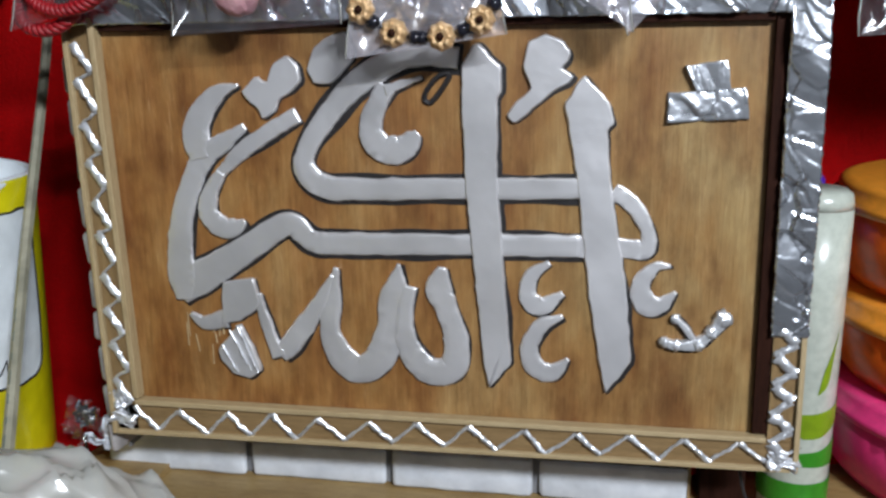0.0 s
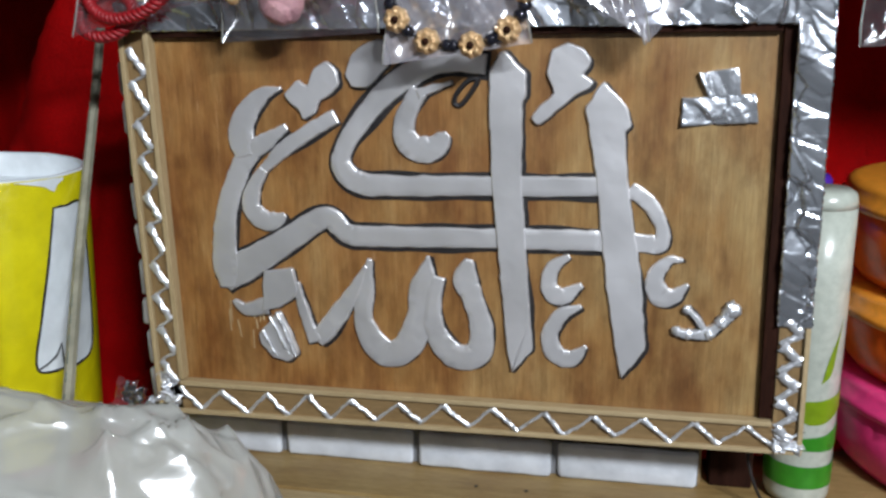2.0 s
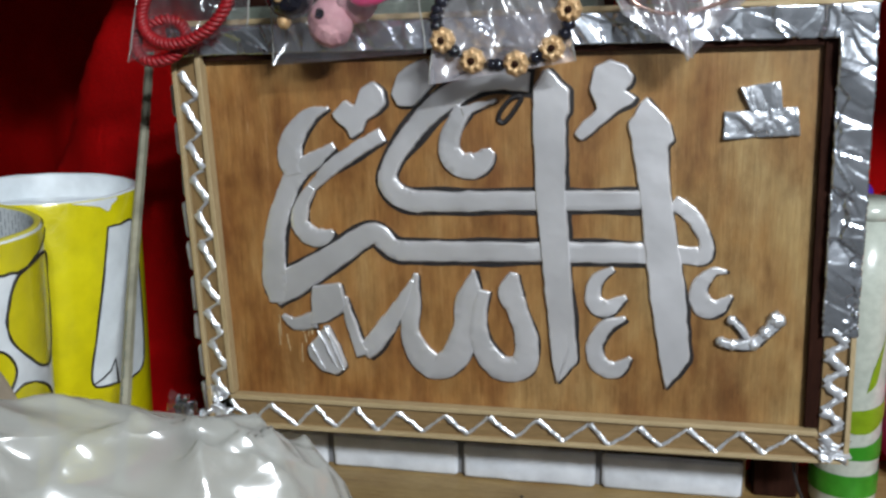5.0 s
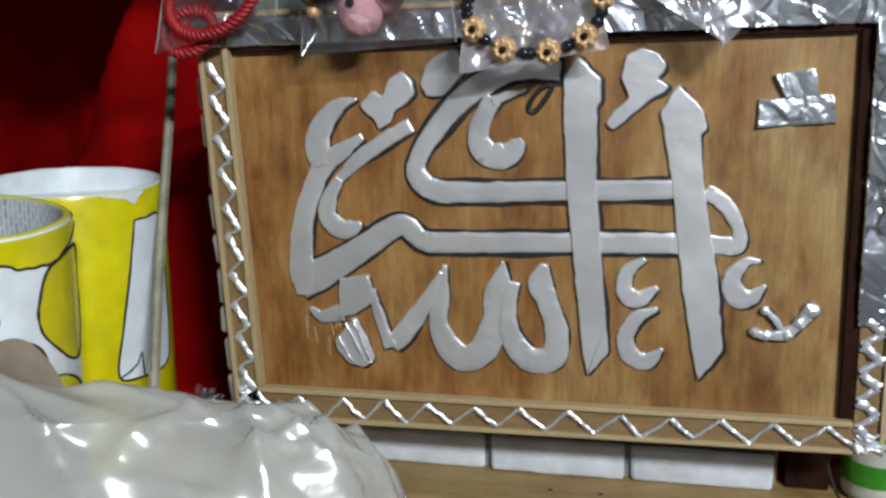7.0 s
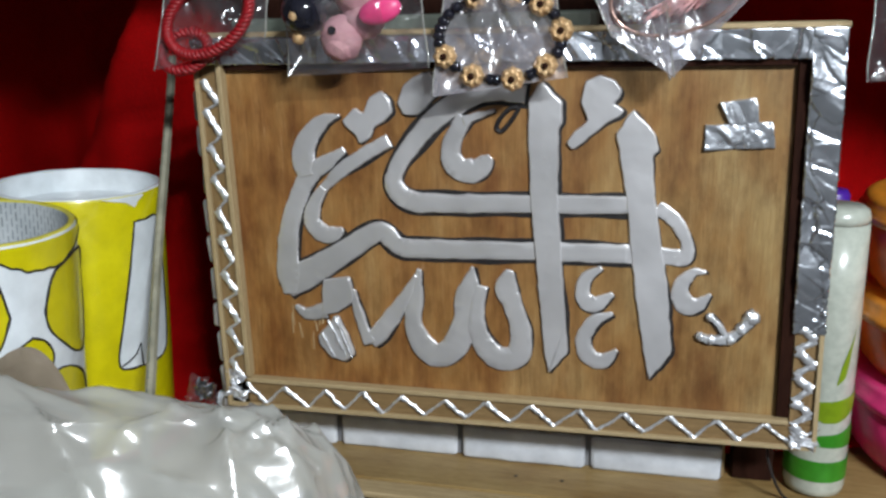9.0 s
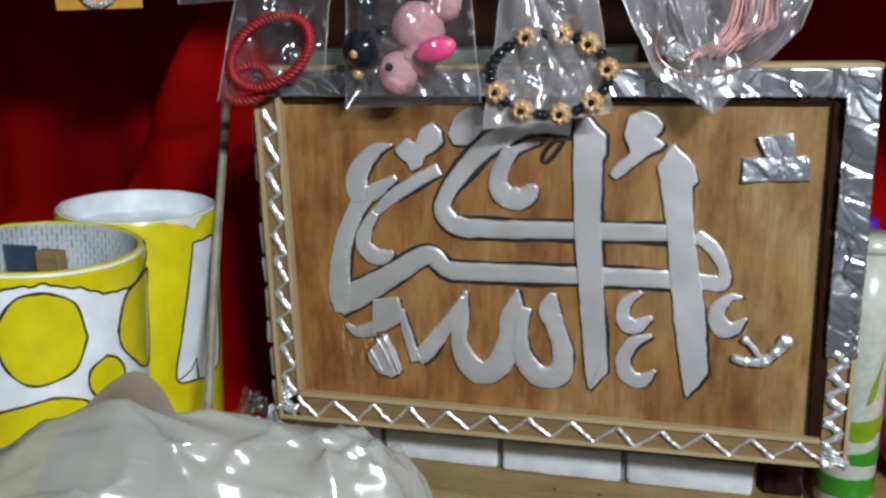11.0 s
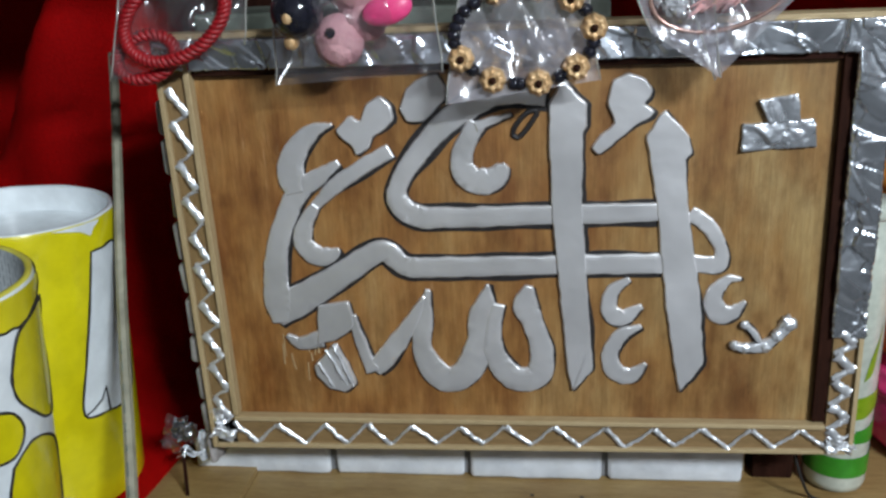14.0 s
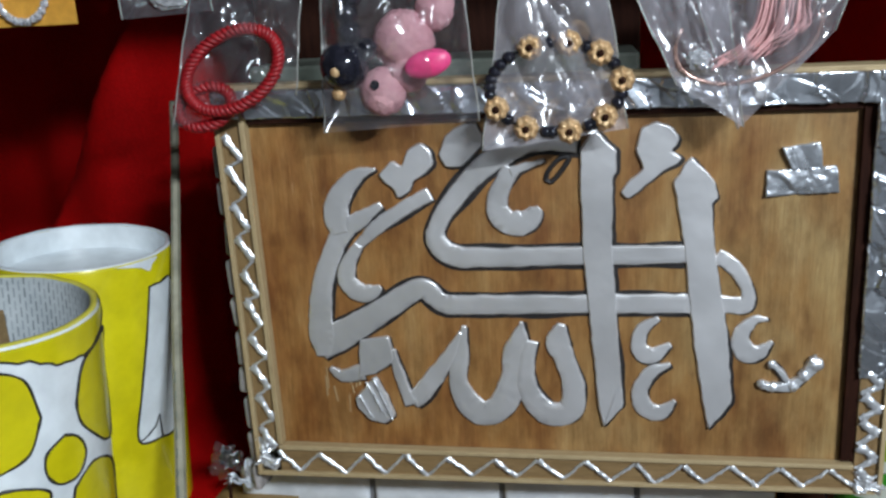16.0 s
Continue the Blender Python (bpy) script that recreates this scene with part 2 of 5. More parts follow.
M_BLACK = painted("black_bead", (0.008, 0.008, 0.012), (0.02, 0.02, 0.03), 200, 0.12, 0.0001)
M_PLUSH = painted("pink_plush", (0.60, 0.29, 0.33), (0.74, 0.42, 0.44), 120, 0.9, 0.0015, 700, spec=0.1)
M_HOT = painted("hot_pink", (0.85, 0.06, 0.22), (0.92, 0.10, 0.30), 60, 0.4, 0.0002)
M_TASSEL = painted("pink_thread", (0.72, 0.36, 0.36), (0.86, 0.50, 0.48), 200, 0.7, 0.0004, 900)
M_CORD = painted("red_cord", (0.22, 0.002, 0.006), (0.40, 0.006, 0.012), 300, 0.5, 0.0006, 700)
M_ROSE = painted("rose_gold", (0.70, 0.42, 0.36), (0.82, 0.54, 0.46), 100, 0.25, 0.0002, metal=0.8)
M_GEM = painted("clear_stone", (0.75, 0.76, 0.80), (0.95, 0.95, 0.98), 500, 0.1, 0.0006, 500, metal=0.6)
M_NAVY = painted("navy_card", (0.02, 0.035, 0.07), (0.05, 0.07, 0.12), 60, 0.5)
M_CARD = painted("orange_card", (0.62, 0.28, 0.03), (0.78, 0.40, 0.06), 20, 0.6)
M_GREYGREEN = painted("grey_green_board", (0.17, 0.20, 0.16), (0.25, 0.28, 0.23), 25, 0.5)
M_WALL = painted("reflecting_pale_wall", (0.40, 0.41, 0.42), (0.48, 0.49, 0.50), 3, 0.8, 0.001, 40)
M_DIM = painted("bounce_cutting_wall", (0.085, 0.060, 0.045), (0.12, 0.09, 0.07), 3, 0.8, 0.001, 40)
M_TILE = painted("grey_floor", (0.12, 0.115, 0.11), (0.17, 0.16, 0.15), 4, 0.5, 0.001, 40)
M_FILM = film("clear_film", (0.80, 0.78, 0.84), (0.97, 0.97, 0.98), 0.035, 16.0, 0.020, 0.16, 1.7, 0.03, 0.3)
M_VEIL = film("veiled_film", (0.88, 0.84, 0.90), (0.97, 0.97, 0.98), 0.26, 13.0, 0.022, 0.20, 3.4, 0.18, 0.3)
M_BAG = film("milky_film", (0.82, 0.82, 0.77), (0.97, 0.97, 0.94), 0.50, 12.0, 0.0400, 0.20, 4.0, 0.14, 0.10, (0.55, 1.1, 1.3))
M_STUFFING = painted("wrapped_stuffing", (0.50, 0.49, 0.43), (0.68, 0.68, 0.64), 26, 0.5, 0.004, 30)
M_FLAP = painted("beige_flap", (0.30, 0.24, 0.17), (0.40, 0.33, 0.25), 30, 0.45, 0.0008, 60)
M_CREAM = painted("pale_yellow_paint", (0.66, 0.59, 0.04), (0.76, 0.70, 0.16), 40, 0.35, 0.001, 60, coat=0.3)
M_CLUMP = foil("dull_wrapper", (0.18, 0.18, 0.20), 0.42, 130.0, 0.0009, 0.45)
M_LAMP = painted("lamp_housing", (0.7, 0.7, 0.7), (0.8, 0.8, 0.8), 10, 0.5)

# ---- building helpers ----


def mesh_from(bm, name, mat, smooth=False):
    me = bpy.data.meshes.new(name)
    bmesh.ops.recalc_face_normals(bm, faces=bm.faces)
    bm.to_mesh(me)
    bm.free()
    me.materials.append(mat)
    if smooth:
        me.polygons.foreach_set("use_smooth", [True] * len(me.polygons))
    return me


def part(name, bm, mat, parent=None, label="", smooth=False):
    ob = new(name, mesh_from(bm, name, mat, smooth))
    if parent:
        ob.parent = parent
    return tagged(ob, label)


def thing(name, label, category, group="", kind="", at=(0, 0, 0)):
    ob = new(name)
    ob.empty_display_size = 0.01
    ob.location = at
    return tagged(ob, label, category, group, kind)


def box(x0, x1, y0, y1, z0, z1, bevel=0.0, bm=None):
    bm = bm or bmesh.new()
    made = bmesh.ops.create_cube(bm, size=1, matrix=Matrix.LocRotScale(((x0 + x1) / 2, (y0 + y1) / 2, (z0 + z1) / 2), None, (x1 - x0, y1 - y0, z1 - z0)))
    if bevel:
        edges = list({e for v in made["verts"] for e in v.link_edges})
        bmesh.ops.bevel(bm, geom=edges, offset=bevel, segments=2, affect="EDGES", profile=0.5)
    return bm


def rough_up(bm, amount, scale, axis=None):
    for v in bm.verts:
        n = noise.noise_vector(v.co * scale) * amount
        v.co += n if axis is None else Vector([n[k] if k in axis else 0 for k in range(3)])
    return bm


def lathe(profile, segments=48, bm=None, at=(0, 0, 0), close=True):
    """A turned shape from (radius, height) pairs."""
    bm = bm or bmesh.new()
    rings = []
    for r, z in profile:
        rings.append([bm.verts.new((at[0] + r * math.cos(a), at[1] + r * math.sin(a), at[2] + z)) for a in (2 * math.pi * k / segments for k in range(segments))])
    for a, b in zip(rings, rings[1:]):
        for k in range(segments):
            bm.faces.new((a[k], a[(k + 1) % segments], b[(k + 1) % segments], b[k]))
    if close:
        bm.faces.new(rings[0][::-1])
        bm.faces.new(rings[-1])
    return bm


def smooth_line(points, steps=6):
    """Catmull-Rom through points of any dimension."""
    p = [np.array(q, float) for q in points]
    p = [2 * p[0] - p[1], *p, 2 * p[-1] - p[-2]]
    out = []
    for i in range(1, len(p) - 2):
        for k in range(steps):
            t = k / steps
            a, b, c, d = p[i - 1 : i + 3]
            out.append(0.5 * (2 * b + (c - a) * t + (2 * a - 5 * b + 4 * c - d) * t * t + (3 * b - a - 3 * c + d) * t ** 3))
    return out + [p[-2]]


def tube(points, radius, sides=8, bm=None, loop=False):
    """A round cord along points."""
    bm = bm or bmesh.new()
    pts = [Vector(q) for q in points]
    rings, side = [], None
    for i, q in enumerate(pts):
        ahead = pts[(i + 1) % len(pts)] if loop or i + 1 < len(pts) else q
        back = pts[i - 1] if loop or i else q
        d = (ahead - back).normalized()
        side = d.orthogonal().normalized() if side is None else (side - d * side.dot(d)).normalized()
        up = d.cross(side)
        r = radius[i] if isinstance(radius, (list, tuple)) else radius
        rings.append([bm.verts.new(q + r * (math.cos(a) * side + math.sin(a) * up)) for a in (2 * math.pi * k / sides for k in range(sides))])
    pairs = list(zip(rings, rings[1:])) + ([(rings[-1], rings[0])] if loop else [])
    for a, b in pairs:
        for k in range(sides):
            bm.faces.new((a[k], a[(k + 1) % sides], b[(k + 1) % sides], b[k]))
    if not loop:
        bm.faces.new(rings[0][::-1])
        bm.faces.new(rings[-1])
    return bm


def ball(at, r, bm=None, squash=(1, 1, 1), u=16, v=10):
    bm = bm or bmesh.new()
    bmesh.ops.create_uvsphere(bm, u_segments=u, v_segments=v, radius=1, matrix=Matrix.LocRotScale(at, None, (r * squash[0], r * squash[1], r * squash[2])))
    return bm


# ---- the room and the shelf ----


def slab(name, label, mat, *b, bevel=0.0, category="wall"):
    return tagged(part(name, box(*b, bevel=bevel), mat), label, category, kind="structure")


# Unseen room, added: dark sides cut bounced light, the pale wall feeds the foil.
slab("wall_front", "unseen pale grey wall added behind the camera for foil reflections", M_WALL, -1.5, 1.7, -1.10, -1.00, -0.8, 1.6)
slab("wall_west", "unseen dark brown room wall added to cut bounced light", M_DIM, -1.6, -1.5, -1.10, 0.98, -0.8, 1.6)
slab("wall_east", "unseen dark brown room wall added to cut bounced light", M_DIM, 1.7, 1.8, -1.10, 0.98, -0.8, 1.6)
slab("wall_back", "unseen dark brown wall added behind the shelf to cut bounced light", M_DIM, -1.5, 1.7, 0.90, 0.98, -0.8, 1.6)
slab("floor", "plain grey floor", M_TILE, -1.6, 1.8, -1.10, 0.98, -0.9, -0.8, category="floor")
slab("ceiling", "unseen dark brown ceiling added to cut bounced light", M_DIM, -1.6, 1.8, -1.10, 0.98, 1.6, 1.7, category="ceiling")

fixture = thing("hanging_lamp", "white tube lamp hanging from the ceiling", "lamp", at=(0.683, -0.775, 1.03))
part("housing", box(-0.20, 0.20, -0.02, 0.02, -0.02, 0.04, 0.006), M_LAMP, fixture)
part("rod", tube([(-0.12, 0, 0.04), (-0.12, 0, 0.57)], 0.006, 10), M_LAMP, fixture)
part("rod", tube([(0.12, 0, 0.04), (0.12, 0, 0.57)], 0.006, 10), M_LAMP, fixture)

# the shelf: a plank with a lighter edging strip in front, and a deeper plank at the tubes' side
shelf = thing("shelf", "tan wooden shelf plank with a nailed edging strip", "shelf", kind="structure")
part("plank", box(-0.2645, 0.95, 0.4220, 0.86, -0.0145, -0.0045), M_SHELF, shelf)
part("side_plank", box(-1.0, -0.265, 0.297, 0.86, -0.018, 0.0), M_SHELF, shelf)
part("edging", box(-0.2640, 0.95, 0.4055, 0.4215, -0.0105, -0.0060, 0.0012), M_PINE_X, shelf, "lighter pine edging strip")
for nx, ny in ((-0.079, 0.4425), (-0.048, 0.4420), (-0.105, 0.4100), (0.004, 0.4110), (0.10, 0.4120)):
    part("nail", lathe([(0.0013, -0.002), (0.0013, 0.0001 if ny > 0.436 else -0.0012), (0.0006, 0.0004 if ny > 0.436 else -0.0009)], 10, at=(nx, ny, -0.0045)), M_INK, shelf)
part("leg", box(-0.95, -0.90, 0.31, 0.36, -0.80, -0.018, 0.003), M_SHELF, shelf)
part("leg", box(0.85, 0.90, 0.45, 0.50, -0.80, -0.0146, 0.003), M_SHELF, shelf)
part("leg", box(-0.95, -0.90, 0.78, 0.83, -0.80, -0.018, 0.003), M_SHELF, shelf)
part("leg", box(0.85, 0.90, 0.78, 0.83, -0.80, -0.0146, 0.003), M_SHELF, shelf)
# Shade below the plank, put in as a near-black sheet.
part("shade_apron", box(-0.2640, 0.85, 0.4075, 0.4200, -0.40, -0.0108), M_INNER, shelf, "dark sheet standing in for the shade under the plank")

# Support added under the bag, coloured dark for the shade below the shelf.
stool = thing("stool", "low wooden stool added under the plastic bag, darkened for shade", "stool")
part("top", box(-0.62, -0.03, 0.04, 0.385, -0.085, -0.065, 0.002), M_INNER, stool)
for sx, sy in ((-0.59, 0.07), (-0.06, 0.07), (-0.59, 0.35), (-0.06, 0.35)):
    part("leg", box(sx - 0.015, sx + 0.015, sy - 0.015, sy + 0.015, -0.80, -0.0855, 0.002), M_INNER, stool)

upper = thing("added_top_board", "unseen dark wooden board added overhead to hold the bags and shade the cloth", "shelf", kind="structure")


def overhang():
    """An unseen board added overhead; its front edge runs aslant to shade the cloth."""
    bm = bmesh.new()
    rim = [(-1.0, 0.40), (-0.35, 0.385), (0.25, 0.300), (0.95, 0.22), (0.95, 0.88), (-1.0, 0.88)]
    low = [bm.verts.new((x, y, 0.425)) for x, y in rim]
    high = [bm.verts.new((x, y, 0.443)) for x, y in rim]
    bm.faces.new(low[::-1]), bm.faces.new(high)
    for k in range(6):
        bm.faces.new((low[k], low[(k + 1) % 6], high[(k + 1) % 6], high[k]))
    return bm


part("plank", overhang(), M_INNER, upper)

# red cloth hanging behind the things and running out over the shelf
def cloth():
    """Red cloth in deep upright folds: one broad fold stands forward beside the tubes and turns away behind it."""
    bm = bmesh.new()
    path = smooth_line([(0.0, 0.424), (0.0, 0.30), (0.0, 0.16), (-0.004, 0.05), (-0.018, 0.014), (-0.05, 0.006), (-0.10, 0.0045), (-0.17, 0.004)], 8)
    cols = []
    n = 760
    for i in range(n + 1):
        x = -1.0 + 1.9 * i / n
        col = []
        for y, z in path:
            rise = min(1.0, z / 0.10)
            ridge = -0.616 + 0.60 * max(z, 0.10)
            fold = 0.0
            if x < ridge:
                fold = 0.21 * (1 - math.exp(-(((ridge - x) / 0.050) ** 2)))
            elif x > -0.372:
                fold = (0.06 + 0.16 * math.exp(-(((x + 0.30) / 0.14) ** 2))) * (1 - math.exp(-(((x + 0.372) / 0.022) ** 2)))
            wave = 0.006 * math.sin(x * 34 + 1.0) + 0.004 * math.sin(x * 71)
            yy = 0.610 + y + 0.04 * max(0.0, x + 0.30) + 0.27 * max(0.0, x + 0.05) + (fold * (0.10 + 0.90 * rise) + wave * rise)
            run = max(0.0, min(1.0, -y / 0.17))
            side = max(0.0, min(1.0, (-0.312 - x) / 0.012))
            yy += run * (0.08 * (1 - side) * max(0.0, min(1.0, -x / 0.1)) - 0.066 * side)
            lift = 0.001 * noise.noise(Vector((x * 30, y * 30, 0))) if z < 0.02 else 0
            sink = 0.0044 * max(0.0, min(1.0, (x + 0.28) / 0.014)) * max(0.0, 1 - z / 0.03)
            col.append(bm.verts.new((x, min(yy, 0.885), z + lift - sink)))
        cols.append(col)
    for a, b in zip(cols, cols[1:]):
        for k in range(len(a) - 1):
            bm.faces.new((a[k], b[k], b[k + 1], a[k + 1]))
    bmesh.ops.solidify(bm, geom=bm.faces[:], thickness=0.0012)
    return bm


tagged(part("backdrop_cloth", cloth(), M_RED, smooth=True), "plain red cloth hung behind the shelf", "cloth", kind="structure")

# ---- the framed calligraphy ----
FACE, BOARD = 0.4175, 0.424
X0, X1, Z0, Z1 = -0.2735, 0.0972, 0.0415, 0.2857
IX0, IX1, IZ0, IZ1 = -0.2548, 0.0795, 0.0635, 0.2687



def skew(bm):
    """The frame is hand-made and not quite square: one lower corner sits out and up, one upper corner out."""
    for v in bm.verts:
        u = max(0.0, min(1.0, (v.co.x - X0) / (X1 - X0)))
        w = max(0.0, min(1.0, (v.co.z - Z0) / (Z1 - Z0)))
        v.co.x += 0.0036 * u * (1 - w) - 0.0016 * (1 - u) * w
        v.co.z += u * (0.0006 + 0.0042 * max(0.0, min(1.0, (0.066 - v.co.z) / 0.0245))) * (1 - w) + 0.0012 * (1 - u) * w
    return bm


plaque = thing("calligraphy_frame", "wooden frame edged with foil, silver foil calligraphy on brown plywood", "picture frame", at=(0, 0, 0))
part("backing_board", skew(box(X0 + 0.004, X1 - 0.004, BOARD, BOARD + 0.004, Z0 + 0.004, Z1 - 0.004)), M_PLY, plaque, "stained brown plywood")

left = part("left_member", skew(box(X0 + 0.003, IX0 - 0.0035, FACE + 0.0015, BOARD - 0.0003, Z0 + 0.002, Z1 - 0.002)), M_TAPE_Z, plaque)
bottom = part("bottom_member", skew(box(X0 + 0.003, X1 - 0.002, FACE + 0.0015, BOARD - 0.0003, Z0 + 0.003, IZ0 - 0.0035)), M_TAPE_X, plaque)
right = part("right_member", skew(box(IX1 + 0.0028, X1 - 0.003, FACE + 0.0015, BOARD - 0.0003, IZ0 - 0.003, Z1 - 0.002)), M_TAPE_Z, plaque)
top = part("top_member", skew(box(IX0 - 0.003, IX1 + 0.0026, FACE + 0.0015, BOARD - 0.0003, IZ1 + 0.0028, Z1 - 0.002)), M_TAPE_X, plaque)


def batten(x0, x1, z0, z1, y0, mat, name="batten", label="thin pine batten"):
    bm = box(x0, x1, y0, BOARD - 0.0004, z0, z1, 0.0005)
    return part(name, skew(rough_up(bm, 0.0004, 40)), mat, plaque, label)


batten(X0, X0 + 0.0028, Z0, Z1 - 0.004, FACE - 0.001, M_PINE_Z)
batten(IX0 - 0.0032, IX0, IZ0 + 0.001, IZ1 + 0.004, FACE - 0.0012, M_PINE_Z)
batten(X0 + 0.003, X1 - 0.0035, Z0, Z0 + 0.0028, FACE - 0.001, M_PINE_X)
batten(IX0 - 0.003, IX1 + 0.002, IZ0 - 0.0032, IZ0, FACE - 0.0008, M_PINE_X)
batten(X1 - 0.0026, X1, Z0, 0.1175, FACE - 0.001, M_PINE_Z)
# The rim's shadow on the board, built as two dark strips.
batten(IX1 - 0.0045, IX1 + 0.0026, IZ0 + 0.001, IZ1, BOARD - 0.0042, M_INNER, "shade_strip", "dark strip standing in for the rim's shadow")
batten(IX0 + 0.0005, IX1 - 0.0050, IZ1 - 0.0030, IZ1 + 0.0026, BOARD - 0.0042, M_INNER, "shade_strip", "dark strip standing in for the rim's shadow")
bm = box(X0 + 0.002, X1 + 0.001, FACE - 0.0005, BOARD + 0.012, Z1 - 0.0008, Z1 + 0.0022, 0.0006)
part("top_batten", skew(rough_up(bm, 0.0005, 30)), M_PINE_X, plaque, "pale wooden top strip")


def pleats(x, z, seed):
    """Height of creased foil, about 0 to 1: tilted flat facets between straight creases."""
    w = noise.noise_vector(Vector((x * 40 + seed, z * 40, seed * 1.7)))
    q = Vector((x * 64 + 0.3 * w[0] + z * 30, z * 52 + 0.3 * w[1], seed * 3.1))
    dist, spots = noise.voronoi(q)
    h = 0.0
    for k, share in ((0, 0.75), (1, 0.25)):
        tilt = noise.cell_vector(spots[k] * 9.7)
        h += share * (0.5 + (q - spots[k]).dot(Vector((tilt[0] - 0.5, tilt[1] - 0.5, 0))) * 2.5)
    h += 0.22 * min(0.5, dist[1] - dist[0])
    s = (x * 0.7 + z * 0.72) / 0.015 + 0.8 * w[1] + seed
    h += 0.15 * abs(2 * (s % 1.0) - 1) + 0.16 * w[2]
    return h


def crumple(x0, x1, z0, z1, nx, nz, y, amp, seed):
    """A sheet of foil pressed over a flat member: smooth dents with creases between, and a ragged turned-back rim."""
    rnd = random.Random(seed)
    bm = bmesh.new()
    grid = []
    for i in range(nx + 1):
        col = []
        for k in range(nz + 1):
            x, z = x0 + (x1 - x0) * i / nx, z0 + (z1 - z0) * k / nz
            d = pleats(x, z, seed)
            rim_x = (rnd.random() - 0.5) * 0.0008 if i in (0, nx) else 0
            rim_z = (rnd.random() - 0.5) * 0.0008 if k in (0, nz) else 0
            col.append(bm.verts.new((x + rim_x, y - amp * d, z + rim_z)))
        grid.append(col)
    for i in range(nx):
        for k in range(nz):
            bm.faces.new((grid[i][k], grid[i + 1][k], grid[i + 1][k + 1], grid[i][k + 1]))
    rim = [e for e in bm.edges if e.is_boundary]
    made = bmesh.ops.extrude_edge_only(bm, edges=rim)
    for v in made["geom"]:
        if isinstance(v, bmesh.types.BMVert):
            v.co.y = FACE + 0.0025
    return bm


part("foil_wrap", skew(crumple(X0 + 0.001, X1 - 0.001, IZ1 + 0.0005, Z1 - 0.001, 420, 22, FACE + 0.0008, 0.0030, 3)), M_FOIL, top, "crumpled silver foil", smooth=True)
part("foil_wrap", skew(crumple(IX1 + 0.0012, X1 + 0.0002, 0.118, Z1 - 0.0006, 22, 210, FACE + 0.0002, 0.0032, 5)), M_FOIL, right, "crumpled silver foil", smooth=True)


def ribbon(a, b, w0, w1, y, seed):
    """A narrow twisted foil ribbon from a to b on the member's face."""
    rnd = random.Random(seed)
    bm = bmesh.new()
    a, b = Vector((a[0], 0, a[1])), Vector((b[0], 0, b[1]))
    d = (b - a).normalized()
    n = Vector((-d.z, 0, d.x))
    rows = []
    n_rows = max(5, int((b - a).length / 0.0017))
    for k in range(n_rows + 1):
        t = k / n_rows
        w = (w0 + (w1 - w0) * t) * (0.8 + 0.4 * rnd.random()) * (0.8 + 0.5 * abs(t - 0.5))
        p = a.lerp(b, t) + n * ((rnd.random() - 0.5) * 0.0006 + 0.0002 * math.sin(t * 7 + seed))
        lift = 0.0004 + 0.0014 * rnd.random() + 0.0008 * math.sin(math.pi * t)
        rows.append([bm.verts.new(p + n * s * w / 2 + Vector((0, y - l, 0))) for s, l in ((-1, 0.0), (-0.55, lift * rnd.uniform(0.3, 1.0)), (0.0, lift * rnd.uniform(0.5, 1.1)), (0.55, lift * rnd.uniform(0.3, 1.0)), (1, 0.0002))])
    for r, s in zip(rows, rows[1:]):
        for k in range(4):
            bm.faces.new((r[k], s[k], s[k + 1], r[k + 1]))
    return bm


def zigzag(points, member, seed, heavy=0.0036, light=0.0024):
    for i, (a, b) in enumerate(zip(points, points[1:])):
        w = heavy if i % 2 == 0 else light
        part("foil_ribbon", skew(ribbon(a, b, w, w * 0.85, FACE + 0.0008 - (0.0006 if i % 2 == 0 else 0), seed + i)), M_FOIL_FINE, member, smooth=True)


rz = random.Random(8)
zig = []
n = 26
for i in range(n + 1):
    x = IX0 - 0.003 + (X1 - IX0 + 0.003) * i / n
    zig.append((x + rz.uniform(-0.0015, 0.0015), (IZ0 - 0.005 if i % 2 == 0 else Z0 + 0.0035) + rz.uniform(-0.001, 0.001)))
zigzag(zig, bottom, 40)
zig = []
n = 20
for i in range(n + 1):
    z = 0.258 - (0.258 - Z0 - 0.012) * i / n
    zig.append(((X0 + 0.0055 if i % 2 == 0 else IX0 - 0.0045) + rz.uniform(-0.001, 0.001), z + rz.uniform(-0.0015, 0.0015) + (0.003 if i % 2 == 0 else -0.002)))
zigzag(zig, left, 90, 0.0052, 0.0022)
zig = [(IX1 + 0.006, 0.121), (X1 - 0.004, 0.114), (IX1 + 0.004, 0.107), (X1 - 0.004, 0.099), (IX1 + 0.004, 0.092), (X1 - 0.005, 0.084), (IX1 + 0.004, 0.076), (X1 - 0.004, 0.068), (IX1 + 0.004, 0.060), (X1 - 0.006, 0.052)]
zigzag(zig, right, 130, 0.0060, 0.0048)


def crushed_ball(at, r, seed, squash=(1, 1, 1), cuts=3, wild=0.5):
    bm = bmesh.new()
    bmesh.ops.create_icosphere(bm, subdivisions=cuts, radius=1)
    rnd = random.Random(seed)
    for v in bm.verts:
        v.co *= 0.95 - wild / 2 + wild * rnd.random()
        v.co = Vector([at[k] + v.co[k] * r * squash[k] for k in range(3)])
    return bm



# letters: raised foil strokes with a black marker line round them
count = [0]


